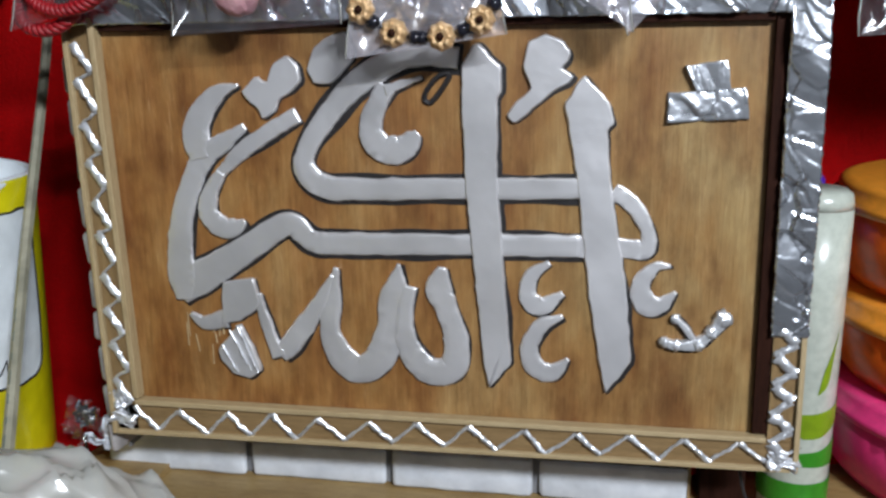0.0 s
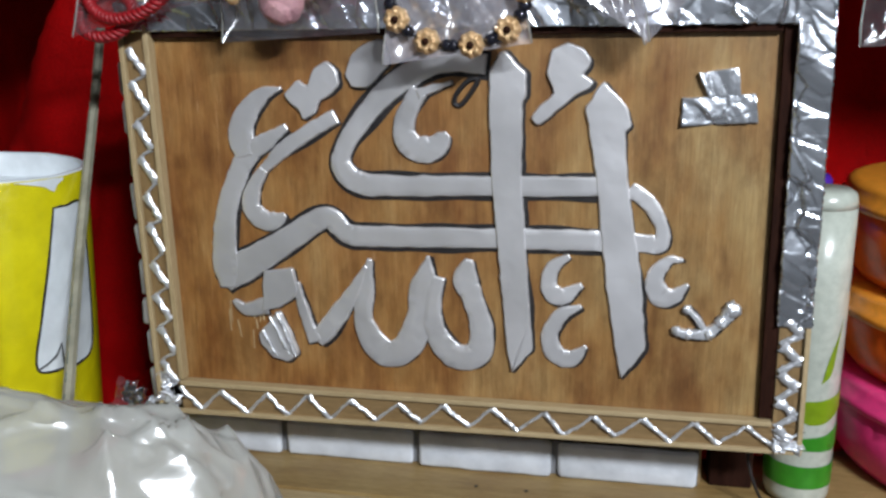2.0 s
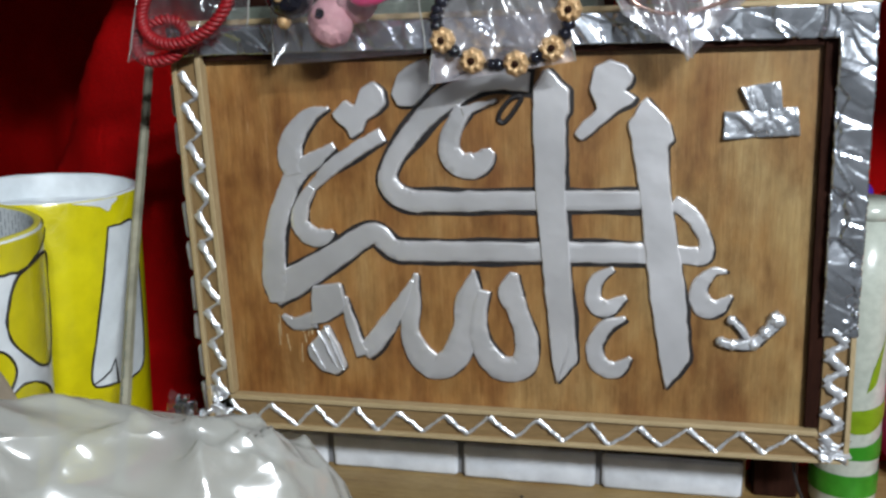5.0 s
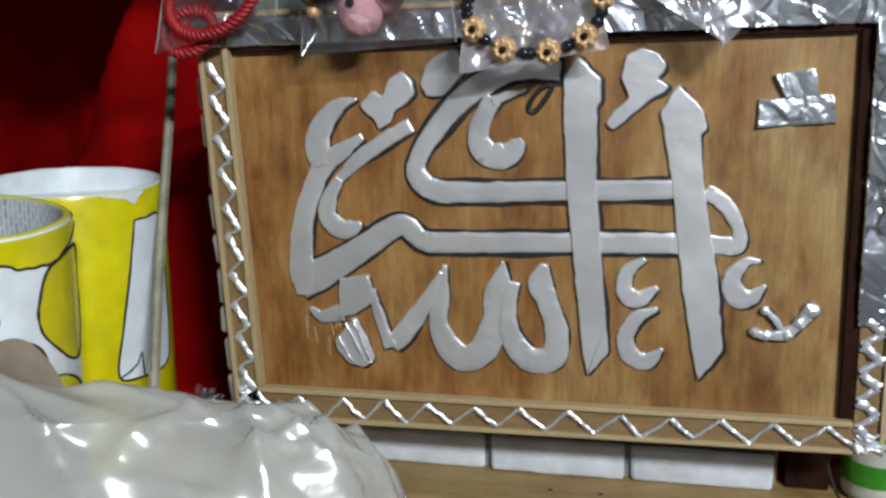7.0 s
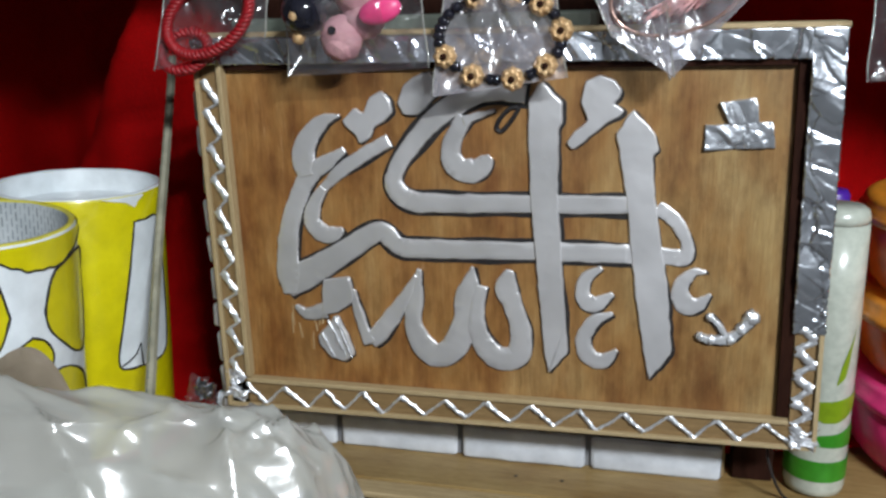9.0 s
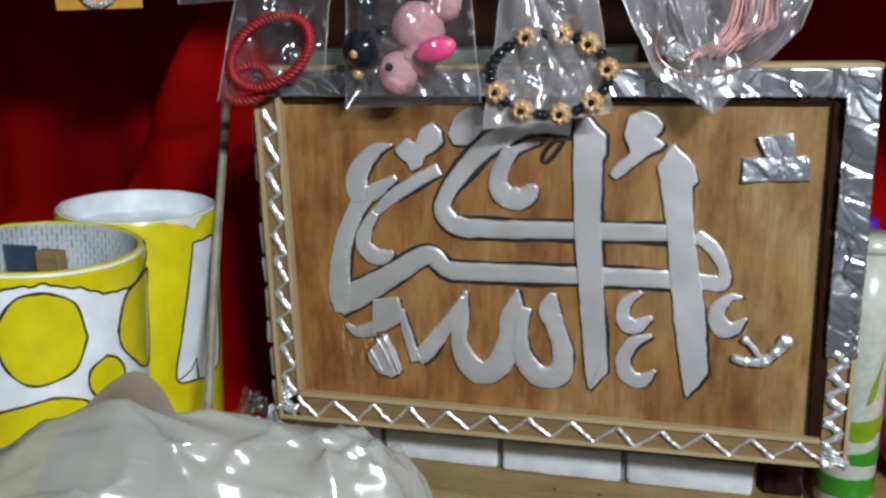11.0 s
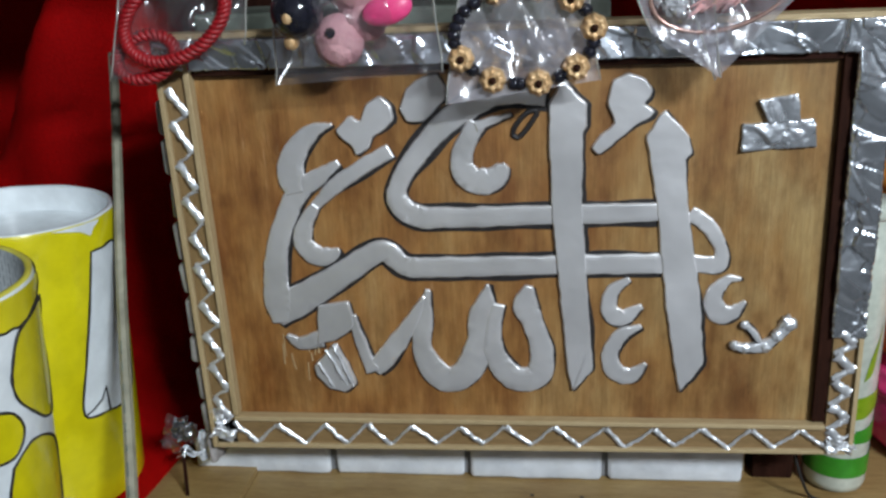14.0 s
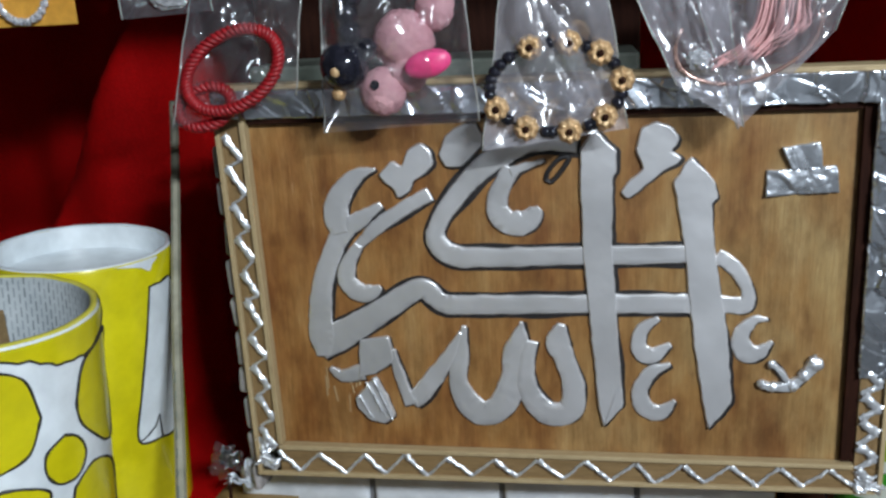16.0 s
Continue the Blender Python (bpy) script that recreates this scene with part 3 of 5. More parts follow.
def stroke_mesh(line, y, th, bev, grow=0.0, shift=(0.0, 0.0), ink=False):
    """A foil strip along (x, z, width) with pinched, wavering edges; or the marker line under it, of uneven width."""
    bm = bmesh.new()
    pts = smooth_line([(x / 1000, z / 1000, w / 1000) for x, z, w in line], 14)
    rows = []
    for i, (x, z, w) in enumerate(pts):
        a, b = pts[max(0, i - 1)], pts[min(len(pts) - 1, i + 1)]
        d = np.array([b[0] - a[0], b[1] - a[1]])
        d /= max(1e-9, np.hypot(*d))
        g = [grow + (0.0019 * noise.noise(Vector((x * 38, z * 38, 7.0 + q))) if ink else 0.0) for q in (0, 9)]
        ends = (-g[0] if i == 0 else g[0] if i == len(pts) - 1 else 0.0) * 0.7
        c = np.array([x + shift[0], z + shift[1]]) + d * ends
        sides = []
        for q in (0, 1):
            pinch = 0.0 if ink else 0.0007 * noise.noise(Vector((x * 130, z * 130, 3.0 + 5 * q))) + 0.0004 * noise.noise(Vector((x * 420, z * 420, 8.0 + 5 * q)))
            sides.append(max(0.0006, w / 2 + g[q] + pinch))
        lo, hi = sides
        row = []
        for q, h in ((-1, lo), (1, hi)):
            e = min(bev * (1.0 + 0.7 * noise.noise(Vector((x * 200, z * 200, q)))), h * 0.45)
            roll = [(h, 0.0), (h - 0.25 * e, 0.55 * th), (h - 0.6 * e, 0.92 * th), (h - e, th), (0.35 * h, th)]
            for off, lift in (roll if q < 0 else roll[::-1]):
                rim = 0.3 * th < lift < 0.97 * th
                px, pz = c[0] - d[1] * off * q, c[1] + d[0] * off * q
                if not ink and lift:
                    lift += (0.00034 * noise.noise(Vector((px * 60, pz * 60, y * 9))) + 0.00008 * noise.noise(Vector((px * 210, pz * 210, 2.0)))) * (lift / th)
                    lift += 0.00034 * noise.noise(Vector((px * 460, pz * 460, 6.0))) if rim else 0.0
                row.append(bm.verts.new((px, y - lift, pz)))
        rows.append(row)
    for r, t in zip(rows, rows[1:]):
        for k in range(9):
            bm.faces.new((r[k], t[k], t[k + 1], r[k + 1]))
    bm.faces.new(rows[0][::-1])
    bm.faces.new(rows[-1])
    return bm


def letter(kind, line, grow=-0.0001, shift=(0.0012, -0.0010), thick=0.0, mat=None):
    count[0] += 1
    th = 0.0011 + 0.00009 * (count[0] % 9)
    part("letter_stroke", stroke_mesh(line, BOARD - 0.0003, thick or th, 0.0010), mat or M_LETTER, plaque, "raised silver foil stroke", smooth=True)
    part("marker_line", stroke_mesh(line, BOARD - 0.0001 - 0.00001 * count[0], 0.00008, 0.0004, grow, shift, True), M_INK, plaque, "black marker outline")


def ragged(pts, amount, seed):
    """The outline of a cut-out with corners knocked off and edges that waver, in millimetres."""
    out = []
    for i, p in enumerate(pts):
        b = pts[(i + 1) % len(pts)]
        n = max(2, int(math.dist(p, b) / 2.2))
        for k in range(n):
            t = (k + 0.35) / n
            q = Vector((p[0] + (b[0] - p[0]) * t, p[1] + (b[1] - p[1]) * t, seed))
            w = noise.noise_vector(q * 0.16) * amount + noise.noise_vector(q * 0.45) * amount * 0.5
            out.append((q.x + w.x, q.y + w.y))
    return out


def cutout_mesh(pts, y, th, bev, grow=0.0, shift=(0.0, 0.0), ink=False):
    bm = bmesh.new()
    area = sum(a[0] * b[1] - b[0] * a[1] for a, b in zip(pts, pts[1:] + pts[:1]))
    sign = 1 if area > 0 else -1

    def ring(off, yy, tell=0.0):
        out = []
        for i, p in enumerate(pts):
            a, q, b = (Vector((u[0] / 1000, u[1] / 1000)) for u in (pts[i - 1], p, pts[(i + 1) % len(pts)]))
            n1 = Vector(((q - a).y, -(q - a).x)).normalized() * sign
            n2 = Vector(((b - q).y, -(b - q).x)).normalized() * sign
            n = (n1 + n2).normalized()
            k = off / max(0.5, n.dot(n1))
            if ink:
                k += 0.0018 * noise.noise(Vector((q.x * 38, q.y * 38, 4.0)))
            dent = (0.00030 * noise.noise(Vector((q.x * 460, q.y * 460, off * 900))) if 0.1 < tell < 0.9 else 0.0) + tell * (0.00030 * noise.noise(Vector((q.x * 75, q.y * 75, off * 900))) + 0.0002 * noise.noise(Vector((q.x * 230, q.y * 230, 2.0))))
            out.append(bm.verts.new((q.x + n.x * k + shift[0], yy - dent, q.y + n.y * k + shift[1])))
        return out

    steps = ((0.0, 0.0, 0.0), (0.25, 0.55, 0.6), (0.6, 0.92, 1.0), (1.0, 1.0, 0.0), (1.2, 1.0, 0.0)) if not ink else ((0.0, 0.0, 0.0), (1.0, 1.0, 0.0))
    rings = [ring(grow - bev * u, y - th * w, tell) for u, w, tell in steps]
    for low, high in zip(rings, rings[1:]):
        for i in range(len(pts)):
            k = (i + 1) % len(pts)
            bm.faces.new((low[i], low[k], high[k], high[i]))
    bm.faces.new(rings[-1])
    return bm


def cutout(kind, pts, mat=None, grow=-0.0001, shift=(0.0012, -0.0009)):
    count[0] += 1
    th = 0.0020 + 0.00007 * (count[0] % 7)
    line = ragged(pts, 0.55, count[0])
    part("letter_cutout", cutout_mesh(line, BOARD - 0.0003, th, 0.0010), mat or M_LETTER, plaque, "silver foil cut-out", smooth=True).data.polygons[-1].use_smooth = False
    part("marker_line", cutout_mesh(line, BOARD - 0.0001 - 0.00001 * count[0], 0.00008, 0.0003, grow, shift, True), M_INK, plaque, "black marker outline")


letter("lower_bar", [(-7, 159, 11.4), (-68, 158, 11.8), (-133, 157, 12.2), (-148, 158, 12.2), (-161, 167, 12.9), (-180, 156, 14), (-201, 143, 16.6), (-218, 133, 18), (-226, 125, 11.1)], 0.0021, (0.0001, -0.0002))
letter("left_curve", [(-181, 218, 4), (-192, 211, 9.1), (-205, 202, 11.9), (-214, 187, 11.9), (-221, 168, 13), (-224, 149, 14.8), (-224, 135, 16.6), (-224, 123, 9.6)])
letter("left_hook", [(-207, 201, 10.5), (-209, 212, 15.4), (-205, 224, 12.9), (-195, 235, 8.8), (-183, 239, 1.7)])
letter("arm", [(-152, 224, 8.6), (-167, 216, 8.8), (-183, 206, 8.8), (-192, 198, 7), (-197, 193, 5.6)])
letter("inner_comma", [(-196, 194, 5.6), (-204, 182, 9.4), (-205, 171, 11.2), (-197, 164, 11.9), (-190, 165, 9.1), (-185, 168, 2.7)])
letter("upper_bar", [(-6, 188, 10.8), (-68, 187, 11.2), (-125, 186, 12.2), (-142, 188, 13.2), (-150, 197, 11.9), (-147, 209, 10.6), (-135, 225, 11.5), (-122, 238, 12.8), (-106, 248, 13), (-89, 253, 12), (-69, 251, 10.8)], 0.0021, (0.0001, -0.0002))
letter("big_comma", [(-105, 238, 10.5), (-112, 226, 10.9), (-114, 215, 12.8), (-108, 207, 14.3), (-99, 207, 14.3), (-93, 212, 10.5), (-90, 215, 4.3)])
letter("comma_arm", [(-106, 236, 6.8), (-97, 239, 4.3), (-87, 242, 1.2)])
letter("loop", [(6, 187, 8.7), (16, 180, 8.4), (23, 168, 7), (22, 158, 9.9), (8, 159, 10.2)])
letter("right_comma", [(35, 150, 1.7), (27, 149, 5.8), (21, 139, 9.9), (24, 130, 12), (31, 130, 9.3), (38, 137, 1.7)])
letter("top_comma", [(-24, 150, 3.1), (-33, 143, 7.8), (-35, 132, 9.9), (-28, 127, 10.5), (-17, 134, 3)])
letter("low_comma", [(-17, 122, 2.5), (-28, 116, 8.1), (-34, 105, 9.9), (-31, 94, 10.9), (-22, 91, 9.9), (-14, 99, 2.5)])
letter("curl_left", [(-136, 144, 2.7), (-139, 126, 10.2), (-141, 109, 11.6), (-136, 95, 15.4), (-126, 87, 16.3), (-115, 93, 16.3), (-107, 111, 16.5), (-105, 128, 16.5), (-102, 147, 2)])
letter("curl_right", [(-96, 135, 7.9), (-100, 118, 9.9), (-98, 101, 13.2), (-88, 89, 15.2), (-75, 90, 15.2), (-72, 105, 13.4), (-77, 123, 12.2), (-81, 134, 14.5), (-79, 146, 5.1)])
letter("diagonal", [(-138, 140, 2.7), (-149, 120, 9.8), (-162, 102, 12.2), (-170, 93, 10.1)])
letter("diagonal_foot", [(-171, 92, 9.4), (-175, 104, 7), (-179, 118, 6.3), (-181, 128, 4.9)])
letter("tail", [(-221, 115, 2.2), (-213, 110, 7.9), (-200, 113, 11.1)])
letter("small_wave", [(33, 111, 4.2), (40, 109, 5.2), (50, 111, 6.4), (56, 116, 5), (61, 124, 8.4)], 0.0003, (0.0005, -0.0005), 0.003, M_FOIL_FINE)
letter("small_stem", [(38, 124, 2.9), (43, 119, 3.8), (47, 113, 3.5)], 0.0003, (0.0005, -0.0005), 0.003, M_FOIL_FINE)
cutout("tall_stem", [(-68, 247), (-62, 257), (-59, 258), (-48, 247), (-48, 235), (-50, 232), (-50, 194), (-46, 131), (-43, 95), (-55, 80), (-58, 96), (-63, 150), (-67, 194)], grow=0.0006, shift=(0.0013, -0.0004))
cutout("tall_stem_right", [(-18, 229), (-9, 243), (4, 229), (6, 220), (3, 217), (5, 192), (9, 168), (14, 140), (18, 99), (5, 80), (1, 100), (-6, 145), (-12, 195)])
cutout("heart", [(-182, 236), (-173, 244), (-168, 240), (-164, 249), (-156, 254), (-150, 249), (-149, 241), (-155, 235), (-161, 232), (-163, 226), (-171, 221), (-173, 228), (-178, 231)])
cutout("leaf", [(-146, 246), (-142, 257), (-133, 263), (-125, 265), (-121, 258), (-121, 251), (-128, 244), (-133, 239), (-142, 239)])
cutout("hamza", [(-36, 258), (-28, 262), (-19, 259), (-15, 253), (-16, 249), (-20, 246), (-14, 242), (-15, 239), (-23, 235), (-32, 227), (-42, 219), (-46, 223), (-42, 230), (-34, 236), (-38, 247)])
cutout("block", [(-201, 134), (-182, 137), (-179, 123), (-184, 117), (-192, 112), (-203, 109)])
cutout("splinter", [(-206, 96), (-198, 105), (-192, 111), (-186, 99), (-181, 84), (-188, 78), (-198, 81), (-205, 89)])
for k, (ax, az, bx, bz) in enumerate(((-198, 107, -187, 84), (-194, 110, -183, 83), (-203, 98, -195, 82))):
    part("foil_crease", ribbon((ax / 1000, az / 1000), (bx / 1000, bz / 1000), 0.0014, 0.0009, BOARD - 0.0026, 300 + k), M_FOIL_FINE, plaque, "sharp crease in loose foil", smooth=True)


def foil_patch(quad, y, seed):
    """A crumpled foil patch of a four-cornered outline."""
    a, b, c, d = (Vector((q[0] / 1000, 0, q[1] / 1000)) for q in quad)
    bm = bmesh.new()
    grid = []
    for i in range(41):
        col = []
        for k in range(17):
            q = a.lerp(b, i / 40).lerp(d.lerp(c, i / 40), k / 16)
            n = Vector((q.x * 70 + q.z * 40, q.z * 90, seed))
            dent = pleats(q.x * 1.6, q.z * 1.1, seed)
            col.append(bm.verts.new((q.x + 0.0004 * noise.noise(n * 3), y - 0.0004 - 0.0020 * dent, q.z + 0.0004 * noise.noise(n * 3.3))))
        grid.append(col)
    for i in range(40):
        for k in range(16):
            bm.faces.new((grid[i][k], grid[i + 1][k], grid[i + 1][k + 1], grid[i][k + 1]))
    rim = [e for e in bm.edges if e.is_boundary]
    for v in bmesh.ops.extrude_edge_only(bm, edges=rim)["geom"]:
        if isinstance(v, bmesh.types.BMVert):
            v.co.y = BOARD - 0.0001
    part("foil_patch", bm, M_PLAQUE, plaque, "crumpled silver foil patch", smooth=True)


foil_patch([(30, 234), (65, 236), (67, 222), (30, 220)], BOARD - 0.0002, 2)
foil_patch([(37, 246), (56, 249), (58, 235), (43, 234)], BOARD - 0.0006, 9)
for x, z, r, s in ((0.061, 0.1245, 0.0046, 31), (0.056, 0.1170, 0.0036, 32), (0.0395, 0.1095, 0.0030, 33), (0.0335, 0.1110, 0.0027, 34), (0.050, 0.1105, 0.0034, 35), (0.0385, 0.1235, 0.0024, 36)):
    part("foil_bead", crushed_ball((x, BOARD - 0.002, z), r, s, (1, 0.7, 1)), M_FOIL_FINE, plaque, "crushed foil bead", smooth=True)
part("marker_loop", tube(smooth_line([(-0.0865, BOARD - 0.0003, 0.231), (-0.085, BOARD - 0.0003, 0.236), (-0.079, BOARD - 0.0003, 0.2425), (-0.0735, BOARD - 0.0003, 0.2435), (-0.077, BOARD - 0.0003, 0.237), (-0.083, BOARD - 0.0003, 0.230), (-0.0865, BOARD - 0.0003, 0.231)], 5), 0.0015, 6), M_INK, plaque, "black marker loop")
rs = random.Random(17)
for k in range(13):
    sx, sz = rs.uniform(-0.226, -0.196), rs.uniform(0.086, 0.117)
    part("scratch", tube([(sx, BOARD - 0.0001, sz), (sx + rs.uniform(-0.001, 0.002), BOARD - 0.0001, sz - rs.uniform(0.004, 0.014))], rs.uniform(0.00025, 0.0006), 5), M_PINE_Z, plaque, "pale scratch in the plywood")

# ---- the box behind the frame, with its white brick edging ----
house = thing("brick_box", "wooden box edged with white painted bricks behind the frame", "box")
part("carcass", box(-0.2780, 0.056, 0.4680, 0.530, -0.0043, 0.262, 0.001), M_BOX, house)
part("grout_bed", box(-0.303, 0.054, 0.4652, 0.4679, -0.0040, 0.0185), M_GROUT, house, "grey grout")
part("side_grout", box(-0.2792, -0.2781, 0.4400, 0.500, 0.021, 0.257), M_GROUT, house, "dark grout")
rb = random.Random(21)
xs = [-0.309, -0.2115, -0.1215, -0.0325, 0.0555]


def worn_brick(x0, x1, y0, y1, z0, z1, seed, wear):
    """A hand-cut brick: soft rounded edges, faces that dip and swell."""
    bm = box(x0, x1, y0, y1, z0, z1)
    bmesh.ops.subdivide_edges(bm, edges=[e for e in bm.edges if e.calc_length() > 0.04], cuts=9)
    bmesh.ops.bevel(bm, geom=[e for e in bm.edges if e.calc_face_angle(0) > 0.5], offset=0.0026, segments=2, affect="EDGES", profile=0.5)
    for v in bm.verts:
        v.co += noise.noise_vector(v.co * 70 + Vector((seed, 0, 0))) * wear
        v.co.z = max(v.co.z, -0.0044)
    return bm


for k, (a, b) in enumerate(zip(xs, xs[1:])):
    part("brick", worn_brick(a + 0.0020, b - 0.0020, 0.4600 + rb.uniform(-0.0008, 0.0008), 0.4651, -0.0043, 0.0195 + rb.uniform(-0.0008, 0.0008), k * 3.0, 0.0008), M_BRICK, house, smooth=True)
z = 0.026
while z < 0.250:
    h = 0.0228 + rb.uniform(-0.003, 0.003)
    part("brick", worn_brick(-0.2800 - rb.uniform(0, 0.0024), -0.2753, 0.4215 + rb.uniform(0, 0.0015), 0.4655, z, z + h - 0.0026, z * 90, 0.0017), M_BRICK_SHADED, house, "worn white brick, greyed for the shade beside the frame", smooth=True)
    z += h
part("ledge", box(-0.24, 0.04, 0.4285, 0.4678, 0.056, 0.062), M_BOX, house)
# Dark panel added to stop light coming over the frame onto the cloth.
part("light_block_panel", box(-0.2880, -0.030, 0.5305, 0.5365, -0.0043, 0.4240, 0.001), M_INNER, house, "dark panel added to block light passing over the frame")
part("roof_board", box(-0.262, -0.035, 0.446, 0.520, 0.2625, 0.297, 0.002), M_GREYGREEN, house, "pale grey-green board")
part("foot", box(0.061, 0.086, 0.468, 0.488, -0.0043, 0.262, 0.001), M_INNER, house, "dark brown wooden upright")

def scrap(at, w, h, seed, turn):
    """A torn, crumpled scrap of film or paper."""
    bm = bmesh.new()
    grid = []
    m = Matrix.Rotation(turn, 3, "Y")
    for i in range(13):
        col = []
        for k in range(13):
            u, v = i / 12 - 0.5, k / 12 - 0.5
            n = noise.noise_vector(Vector((u * 3.2 + seed, v * 3.2, seed)))
            f = noise.noise_vector(Vector((u * 9 + seed, v * 9, 2.0)))
            edge = 1.0 + 0.30 * noise.noise(Vector((u * 5, v * 5, seed * 2.0)))
            p = m @ Vector((u * w * edge, 0, v * h * edge))
            col.append(bm.verts.new(Vector(at) + p + Vector((0.15 * w * n[0], 0.45 * w * n[1] + 0.12 * w * f[1], 0.15 * h * n[2]))))
        grid.append(col)
    for i in range(12):
        for k in range(12):
            bm.faces.new((grid[i][k], grid[i + 1][k], grid[i + 1][k + 1], grid[i][k + 1]))
    return bm


knot = thing("wrapper", "crumpled clear and silver wrapper stuck at the box corner", "wrapper")
for k, (dx, dz, w, h, turn) in enumerate(((-0.003, 0.004, 0.012, 0.012, 0.3), (-0.004, 0.001, 0.010, 0.009, 0.8))):
    part("foil_scrap", scrap((-0.2945 + dx, 0.4285 - 0.0010 * k, 0.0430 + dz), w, h, 5.1 * k + 2, turn), M_CLUMP, knot, "dull silver foil", smooth=True)
for k, (dx, dz, w, h, turn) in enumerate(((-0.006, 0.007, 0.016, 0.014, 0.3), (0.004, 0.001, 0.013, 0.018, -0.5), (-0.009, -0.005, 0.016, 0.009, 0.6))):
    part("film_scrap", scrap((-0.2930 + dx, 0.4255 - 0.0010 * k, 0.0430 + dz), w, h, 3.3 * k + 1, turn), M_FILM, knot, "torn clear film", smooth=True)
for k, (dx, dz, w, h, turn) in enumerate(((0.006, -0.003, 0.008, 0.020, 0.1), (-0.002, -0.011, 0.018, 0.006, 0.2))):
    part("paper_scrap", scrap((-0.2905 + dx, 0.4300, 0.0400 + dz), w, h, 7.7 * k + 4, turn), M_BRICK, knot, "torn white paper", smooth=True)
for k, (x, z, w, h, turn) in enumerate(((X0 + 0.0085, Z0 + 0.0115, 0.013, 0.010, 0.5), (X0 + 0.0065, Z0 + 0.0230, 0.009, 0.011, -0.4), (X1 - 0.0050, Z0 + 0.0105, 0.014, 0.009, 0.2))):
    part("foil_knot", scrap((x, FACE - 0.0012, z), w, h, 2.9 * k + 8, turn), M_FOIL_FINE, plaque, "crushed foil at the corner", smooth=True)
part("prop_stick", tube([(-0.300, 0.4255, 0.0005), (-0.2985, 0.4265, 0.034)], 0.0013, 8), M_INNER, house, "thin dark prop")
wire = part("cable", tube(smooth_line([(0.078, 0.446, 0.040), (0.079, 0.441, 0.026), (0.084, 0.440, 0.011), (0.092, 0.4465, -0.0028), (0.104, 0.4420, -0.0034)], 8), 0.0009, 8), M_INK)
tagged(wire, "thin black cable lying on the shelf", "cable")

# ---- painted cardboard tubes ----


def tube_body(parent, r, h, inner, outer, rim=None):
    part("body", lathe([(r, 0.0), (r, 0.02), (r * 1.004, h * 0.5), (r, h - 0.002), (r - 0.0008, h)], 72, close=False), outer, parent, smooth=True)
    part("inside", lathe([(r - 0.0042, h - 0.0002), (r - 0.0046, h - 0.004), (r - 0.0046, 0.006), (0.001, 0.0055)], 72, close=False), inner, parent, smooth=True)
    bm = lathe([(r - 0.0008, h), (r - 0.0016, h + 0.0009), (r - 0.0034, h + 0.0009), (r - 0.0042, h - 0.0002)], 72, close=False)
    part("rim", rough_up(bm, 0.0006, 60), rim or M_WHITE, parent, "pale yellow painted rim" if rim else "white painted rim", smooth=True)


def on_tube(r, a, z, lift):
    a = math.radians(a)
    return Vector(((r + lift) * math.cos(a), (r + lift) * math.sin(a), z))


def patch(name, parent, r, outline, mat, lift=0.0006, centre=None, edge=True, label=""):
    """Paint on a tube: outline in (degrees, height in mm), with a black line round it."""
    line = smooth_line([*outline, outline[0]], 6)[:-1]
    c = np.array(centre) if centre is not None else np.mean(line, axis=0)
    bm = bmesh.new()
    rings = []
    for k in range(7):
        s = (k + 1) / 7
        rings.append([bm.verts.new(on_tube(r, c[0] + (p[0] - c[0]) * s, (c[1] + (p[1] - c[1]) * s) / 1000, lift)) for p in line])
    mid = bm.verts.new(on_tube(r, c[0], c[1] / 1000, lift))
    n = len(line)
    for i in range(n):
        bm.faces.new((mid, rings[0][i], rings[0][(i + 1) % n]))
        for a, b in zip(rings, rings[1:]):
            bm.faces.new((a[i], b[i], b[(i + 1) % n], a[(i + 1) % n]))
    part(name, bm, mat, parent, label, smooth=True)
    if edge:
        pts = []
        for i, p in enumerate(line):
            q = noise.noise(Vector((p[0] * 0.2, p[1] * 0.15, 1.7)))
            pts.append(on_tube(r, p[0], p[1] / 1000 + 0.0004 * q, lift))
        part("ink_line", tube(pts, [0.00075 + 0.00035 * noise.noise(Vector((i * 0.4, 0, c[1]))) for i in range(n)], 6, loop=True), M_INK, parent, "black painted outline")


R1, H1, L1 = 0.056, 0.183, 3.5
T1 = Vector((-0.384, 0.436, 0.190)) - pose(0, 0, 0, 0, L1, 0).to_3x3() @ Vector((0, 0, H1))
far_tube = thing("pen_holder", "tall yellow painted cardboard tube with a white panel", "pen holder", "painted tubes", at=T1)
far_tube.rotation_euler = (0, radians(L1), 0)
tube_body(far_tube, R1, H1, M_WHITE, M_YELLOW)
patch("white_panel", far_tube, R1, [(-17, 165), (-8, 165), (8, 162), (12, 120), (10, 70), (-6, 61), (-18, 62), (-35, 66), (-30, 98), (-23, 132)], M_WHITE, 0.0006, label="white painted panel")
part("ink_line", tube([on_tube(R1, a, z, 0.0014) for a, z in ((-34, 0.066), (-29, 0.068), (-23, 0.072), (-19, 0.079), (-18.5, 0.070), (-18, 0.062))], 0.0006, 6), M_INK, far_tube, "black painted outline")
part("stopper", lathe([(0.002, H1 - 0.016), (R1 - 0.005, H1 - 0.0155), (R1 - 0.0047, H1 - 0.022), (0.002, H1 - 0.0225)], 64, close=False), M_WHITE, far_tube, "white painted inset disc", smooth=False)
